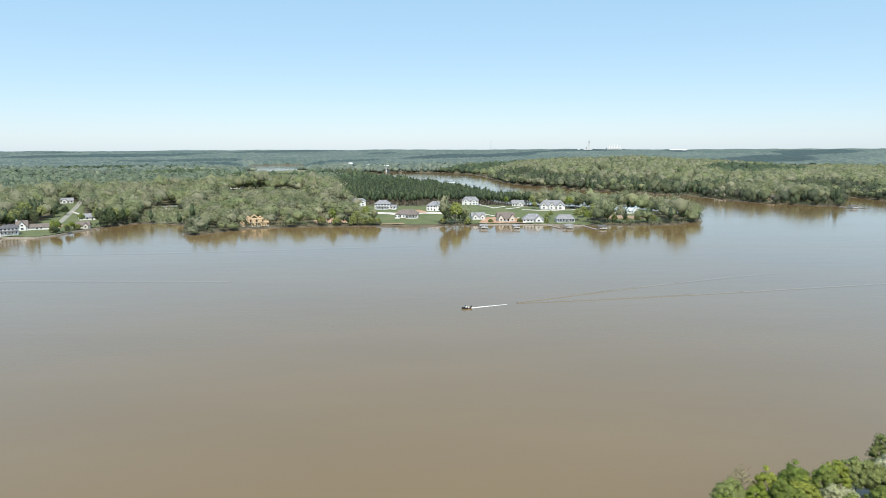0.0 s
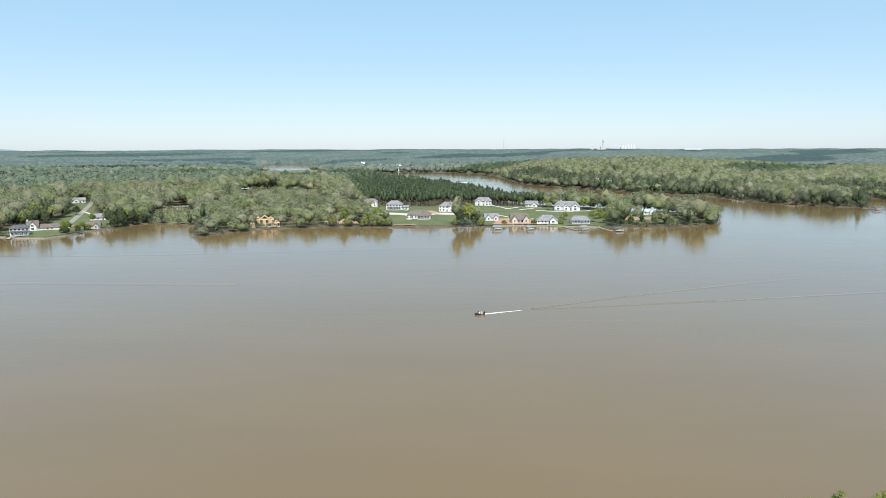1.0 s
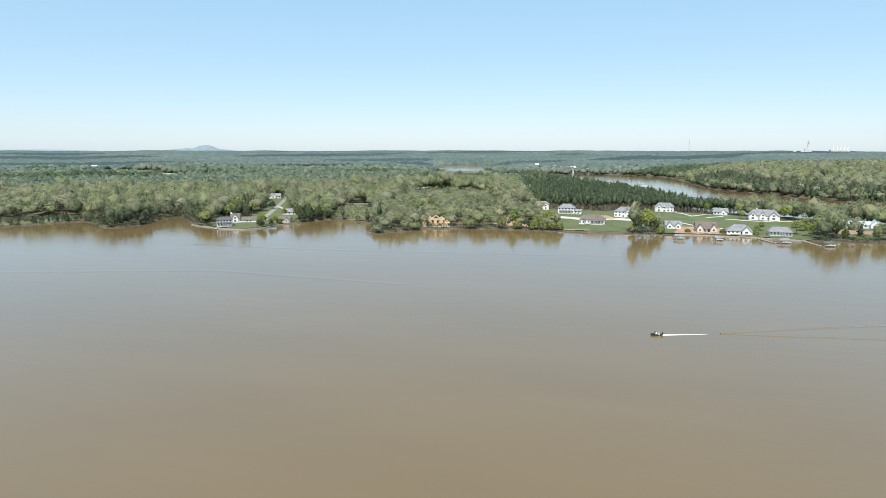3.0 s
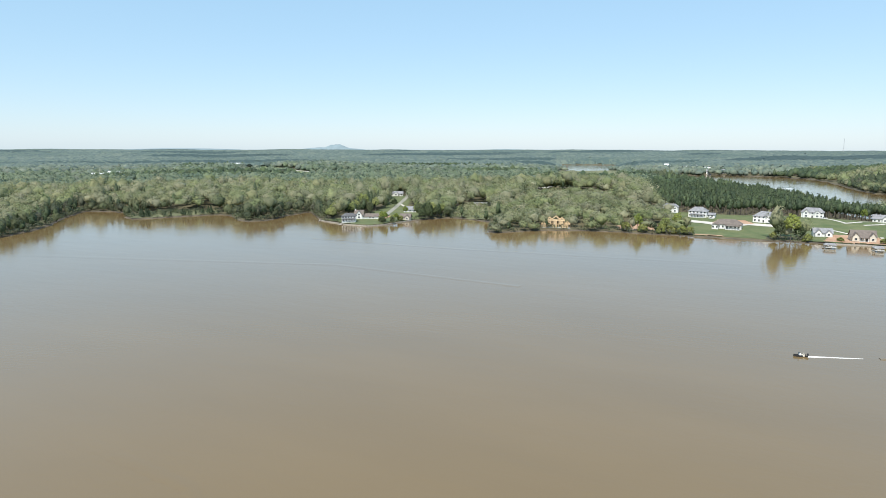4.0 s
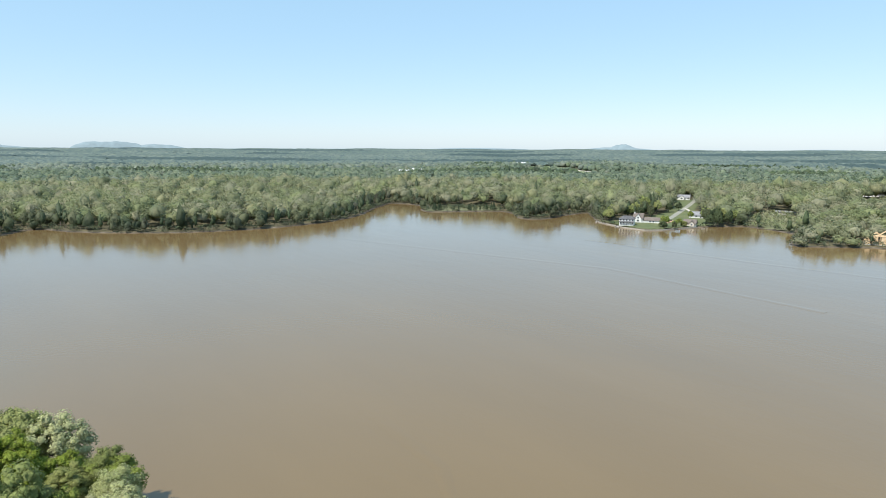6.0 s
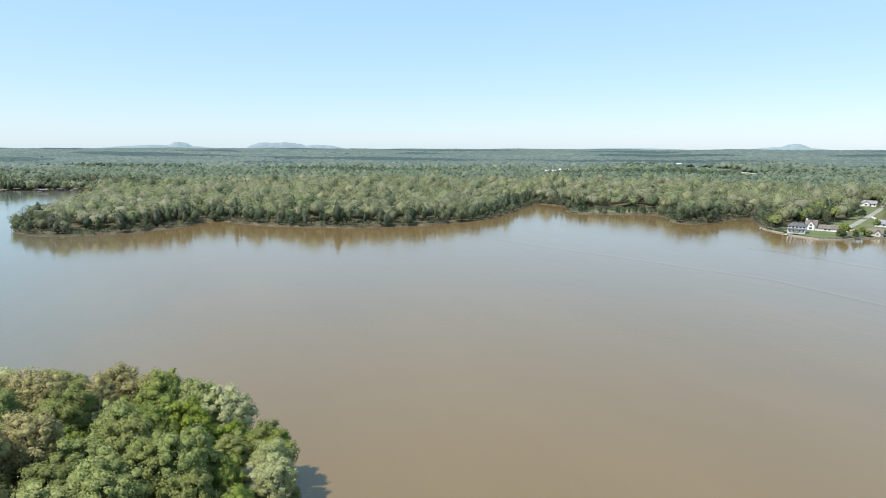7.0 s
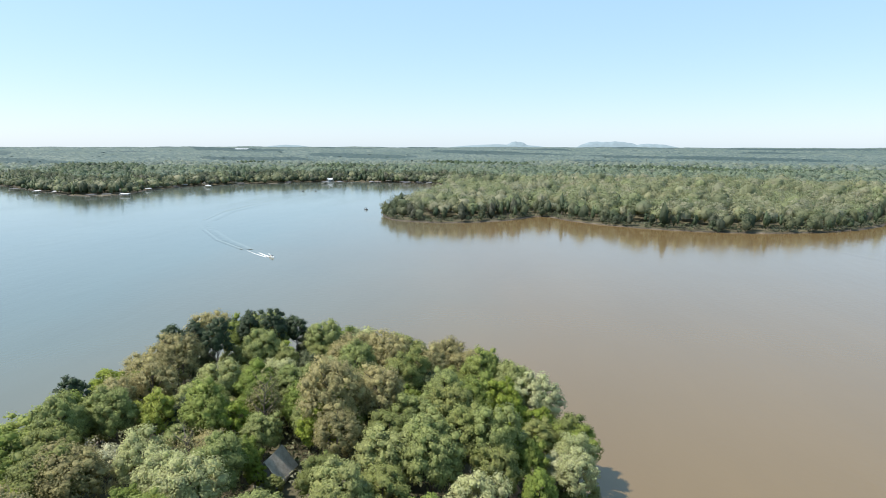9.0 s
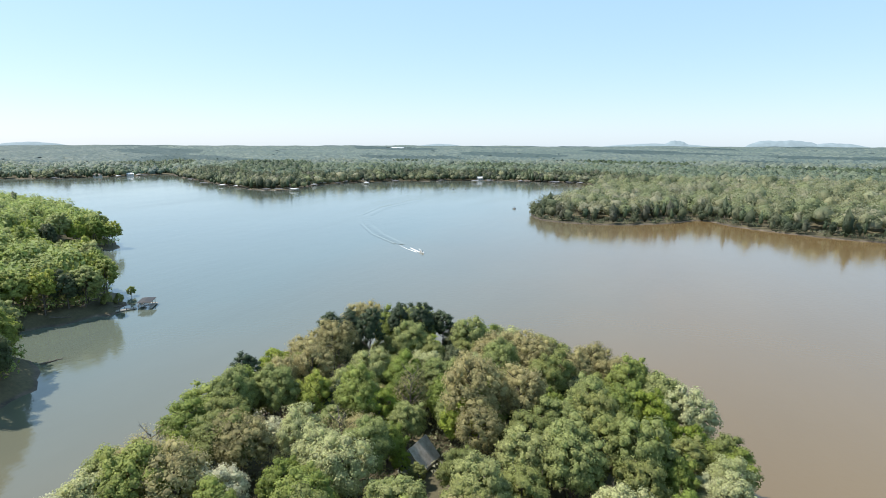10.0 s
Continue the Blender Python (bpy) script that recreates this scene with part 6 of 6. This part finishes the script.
def plant_bank_rocks():
    """Rocks and fallen logs along the bare bank beside the boat shelter."""
    r = random.Random(12)
    for i in range(26):
        u = r.random()
        x, y = -208 + 50 * u + r.uniform(-2, 2), -177.5 - 8 * math.sin(u * 3.0) + r.uniform(-2, 2)
        s = float(shore(np.array([x]), np.array([y]))[0])
        if not -1.0 < s < 5:
            continue
        bm = bmesh.new()
        bmesh.ops.create_icosphere(bm, subdivisions=2, radius=r.uniform(0.5, 1.3))
        for v in bm.verts:
            v.co *= 1 + 0.35 * (noise.noise(v.co * 1.3 + Vector((i, 0, 0))))
            v.co.z *= 0.65
        me = bpy.data.meshes.new("rock")
        bm.to_mesh(me)
        bm.free()
        me.materials.append(M_ROCK)
        ob = tagged(new("rock", me), "dark weathered rock on the bare lake bank", "rock", "rocks on the bank")
        ob.matrix_basis = pose(x, y, max(zed(x, y), -0.2) + 0.1, 0, 0, r.uniform(0, 360))
    for x, y, turn, n in ((-202, -171, 150, 9.0), (-190, -175, 200, 7.0), (-177, -177, 120, 8.0), (-142, -140, 170, 7.0)):
        bm = bmesh.new()
        tube(bm, (0, 0, 0.5), (n, 0, 0.1), 0.28, 0.12, 7)
        for k in range(4):
            tube(bm, (n * (0.4 + 0.15 * k), 0, 0.3), (n * (0.5 + 0.15 * k), (-1) ** k * 1.6, 1.0), 0.09, 0.03, 5)
        me = bpy.data.meshes.new("fallen_log")
        bm.to_mesh(me)
        bm.free()
        me.materials.append(M_BARK)
        ob = tagged(new("fallen_log", me), "grey fallen tree lying over the lake bank", "log", "fallen logs")
        ob.matrix_basis = pose(x, y, max(zed(x, y), 0.0) - 0.1, 0, 0, turn)


def plant_woods():
    r = np.random.default_rng(5)
    x, y = scatter(-1000, 760, -680, 1000, 11.0, r)
    s, b, d = shore(x, y), bearing(x, y), np.hypot(x, y - 20)
    near_bank = (x > -350) & (x < -60) & (y > -350) & (y < -100)
    ok = (s > 0.4) & open_ground(x, y) & (b > -46) & (b < 152) & (d > 270) & ~near_bank & (d < 1000)
    x, y, d, s = x[ok], y[ok], d[ok], s[ok]
    tall = np.where(inside(LOW_WOOD, x, y), 0.66, np.where(inside(TALL_WOOD, x, y), 1.08, 1.0)) * np.where(s < 6, 0.8, 1.0) * np.where(r.random(len(x)) < 0.12, 1.32, 1.0)
    stand = np.sin(x * 0.017 + 1.0) * np.sin(y * 0.021 + 2.0) + 0.5 * np.sin(x * 0.041 - y * 0.037)
    belt_trees = inside(PINE_BELT, x, y)
    kx, ky = scatter(-160, 150, 680, 1010, 6.4, r)
    k = inside(PINE_BELT, kx, ky) & open_ground(kx, ky) & (shore(kx, ky) > 1.5)
    grove("pine_belt", kx[k], ky[k], 2.9, 16.5, M_PINES, "close dark green pine wood behind the lake houses", r, 0.35, 6, 56, 0.5, conic=0.3, vary=0.3, trunks=True)
    x, y, d, s, tall = x[~belt_trees], y[~belt_trees], d[~belt_trees], s[~belt_trees], tall[~belt_trees]
    stand = stand[~belt_trees]
    pine = (r.random(len(x)) < np.where(s < 14, np.where(x < -480, 0.34, 0.16), 0.05)) | (stand > 1.15)
    south = ~pine & (y < -285) & (x > -580)
    grove("south_woods", x[south], y[south], 7.6, 17.0, M_BANKWOODS, "bright green spring woods behind the south bank", r, 0.28, 9, 170, 0.75, vary=0.25)
    a = ~pine & ~south
    rim = a & (s < 17) & ((x < -240) | (x > 300))
    big = a & ~rim & (r.random(len(x)) < 0.5)
    low = a & ~rim & ~big
    grove("woods", x[big], y[big], 8.0, 17.5, M_WOODS, "tall broadleaf spring woods, olive and pale green", r, 0.3, 11, 220, 0.74, vary=0.28, tall=tall[big])
    grove("young_woods", x[low], y[low], 6.4, 14.5, M_WOODS, "lower broadleaf spring woods, olive and pale green", r, 0.26, 9, 160, 0.7, vary=0.3, tall=tall[low])
    grove("shore_woods", x[rim], y[rim], 5.2, 14.5, M_SHOREWOODS, "mixed woods of darker trees along the lake shores", r, 0.04, 9, 220, 0.58, vary=0.35, tall=tall[rim], trunks=True)
    grove("pine_woods", x[pine], y[pine], 3.4, 16.0, M_PINES, "dark green stand of pines behind the shore", r, 0.16, 6, 70, 0.6, conic=0.4, tall=tall[pine], trunks=True)
    x, y = scatter(-700, 700, -320, 1000, 4.6, r)
    s, b = shore(x, y), bearing(x, y)
    e = (s > -0.6) & (s < 5.0) & open_ground(x, y) & (b > -46) & (b < 152) & (np.hypot(x, y - 20) > 300) & ~((x > -350) & (y < -100))
    wood("shore_scrub", x[e], y[e], 2.9, 5.0, 34, 0.62, M_SHOREWOODS, "low scrub along the lake banks", r, 0.02)
    x, y = scatter(-300, -110, 590, 900, 6.0, r)
    e = (inside(CLEAR["meadow"], x, y) & (r.random(len(x)) < np.where(edge_distance(CLEAR["meadow"], x, y) < 12, 0.85, 0.06))) | inside(CLEAR["marsh"], x, y)
    wood("meadow_scrub", x[e], y[e], 2.6, 4.6, 22, 0.8, M_WOODS, "scattered grey-green scrub on the meadow and marsh", r, 0.02)
    x, y = scatter(-580, -490, 440, 545, 4.0, r)
    e = inside(CLEAR["islet"], x, y) & (shore(x, y) > 1.0) & (r.random(len(x)) < np.where(shore(x, y) > 14, 0.75, 0.3))
    wood("spit_scrub", x[e], y[e], 2.4, 3.6, 30, 0.55, M_SHOREWOODS, "grey-green scrub on the grassy spit", r, 0.02)
    x, y = scatter(-2600, 1900, -1900, 2500, 17.0, r)
    s, b, d = shore(x, y), bearing(x, y), np.hypot(x, y - 20)
    ok = (s > 3) & open_ground(x, y) & (b > -48) & (b < 154) & (d >= 990) & (d < 2000)
    fringe = ok & (s < 90) & (d < 1500)
    ok &= ~fringe
    x, y = x[ok], y[ok]
    fx, fy = scatter(-1350, 1000, -1300, 1500, 9.6, r)
    s, b, d = shore(fx, fy), bearing(fx, fy), np.hypot(fx, fy - 20)
    k = (s > 1) & (s < 90) & open_ground(fx, fy) & (b > -46) & (b < 152) & (d >= 990) & (d < 1500)
    fx, fy = fx[k], fy[k]
    clump = np.sin(fx * 0.021 + 2.0) * np.sin(fy * 0.026 + 0.5) + 0.7 * np.sin(fx * 0.047 - fy * 0.041)
    fs = shore(fx, fy)
    pine = inside(PINE_BELT, fx, fy) | inside(PINE_SOUTH, fx, fy) | (clump > np.where(fs < 16, 0.75, 0.35)) & (r.random(len(fx)) < 0.8)
    rise = np.clip(1.0 + 0.3 * np.sin(fx * 0.037 + 1.0) * np.sin(fy * 0.033) + r.normal(0, 0.16, len(fx)), 0.5, 1.5) * np.where(fs < 12, 0.72, 1.0)
    light = ~pine & (fs < 30) & (r.random(len(fx)) < 0.45)
    grove("lakeside_trees", fx[light], fy[light], 7.4, 15.0, M_WOODS, "pale spring trees standing along the far shores", r, 0.2, 6, 70, 1.0, vary=0.35, tall=rise[light], trunks=True)
    pine &= ~light
    broad = ~pine & ~light
    grove("far_shore_woods", fx[broad], fy[broad], 6.8, 15.5, M_SHOREWOODS, "broadleaf spring woods along the far shores", r, 0.1, 5, 48, 1.1, vary=0.4, tall=rise[broad])
    grove("far_shore_pines", fx[pine], fy[pine], 4.2, 15.0, M_PINES, "dark pines along the far shores", r, 0.08, 0, 24, 1.0, conic=0.5, tall=rise[pine])
    pine = (belt(x, y, 1.0) > 0.70) | inside(PINE_BELT, x, y) | inside(PINE_HILL, x, y) | inside(PINE_SOUTH, x, y)
    near = np.hypot(x, y - 20) + r.uniform(-150, 150, len(x)) < 1650
    green = ~pine & (x > 130) & (y > 850) & (np.hypot(x, y - 20) < 1950)
    pine &= ~green
    a, c = ~pine & ~green & near, ~pine & ~green & ~near
    grove("hill_woods", x[green], y[green], 9.0, 16.5, M_WOODS, "bright spring woods on the hill across the channel", r, 0.2, 7, 60, 1.2, vary=0.35)
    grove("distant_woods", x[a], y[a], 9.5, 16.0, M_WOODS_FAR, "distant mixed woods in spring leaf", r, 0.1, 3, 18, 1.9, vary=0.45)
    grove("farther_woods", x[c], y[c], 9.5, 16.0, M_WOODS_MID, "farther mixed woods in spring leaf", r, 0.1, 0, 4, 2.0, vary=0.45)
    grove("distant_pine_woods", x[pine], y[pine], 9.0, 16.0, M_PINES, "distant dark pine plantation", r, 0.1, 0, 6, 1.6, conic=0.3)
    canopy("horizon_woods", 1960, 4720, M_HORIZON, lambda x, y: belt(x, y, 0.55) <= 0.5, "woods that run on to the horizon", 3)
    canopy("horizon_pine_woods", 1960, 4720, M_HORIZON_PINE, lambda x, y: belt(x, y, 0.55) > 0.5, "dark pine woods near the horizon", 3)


plant_near()
plant_below()
plant_yards()
plant_bank_rocks()
plant_woods()
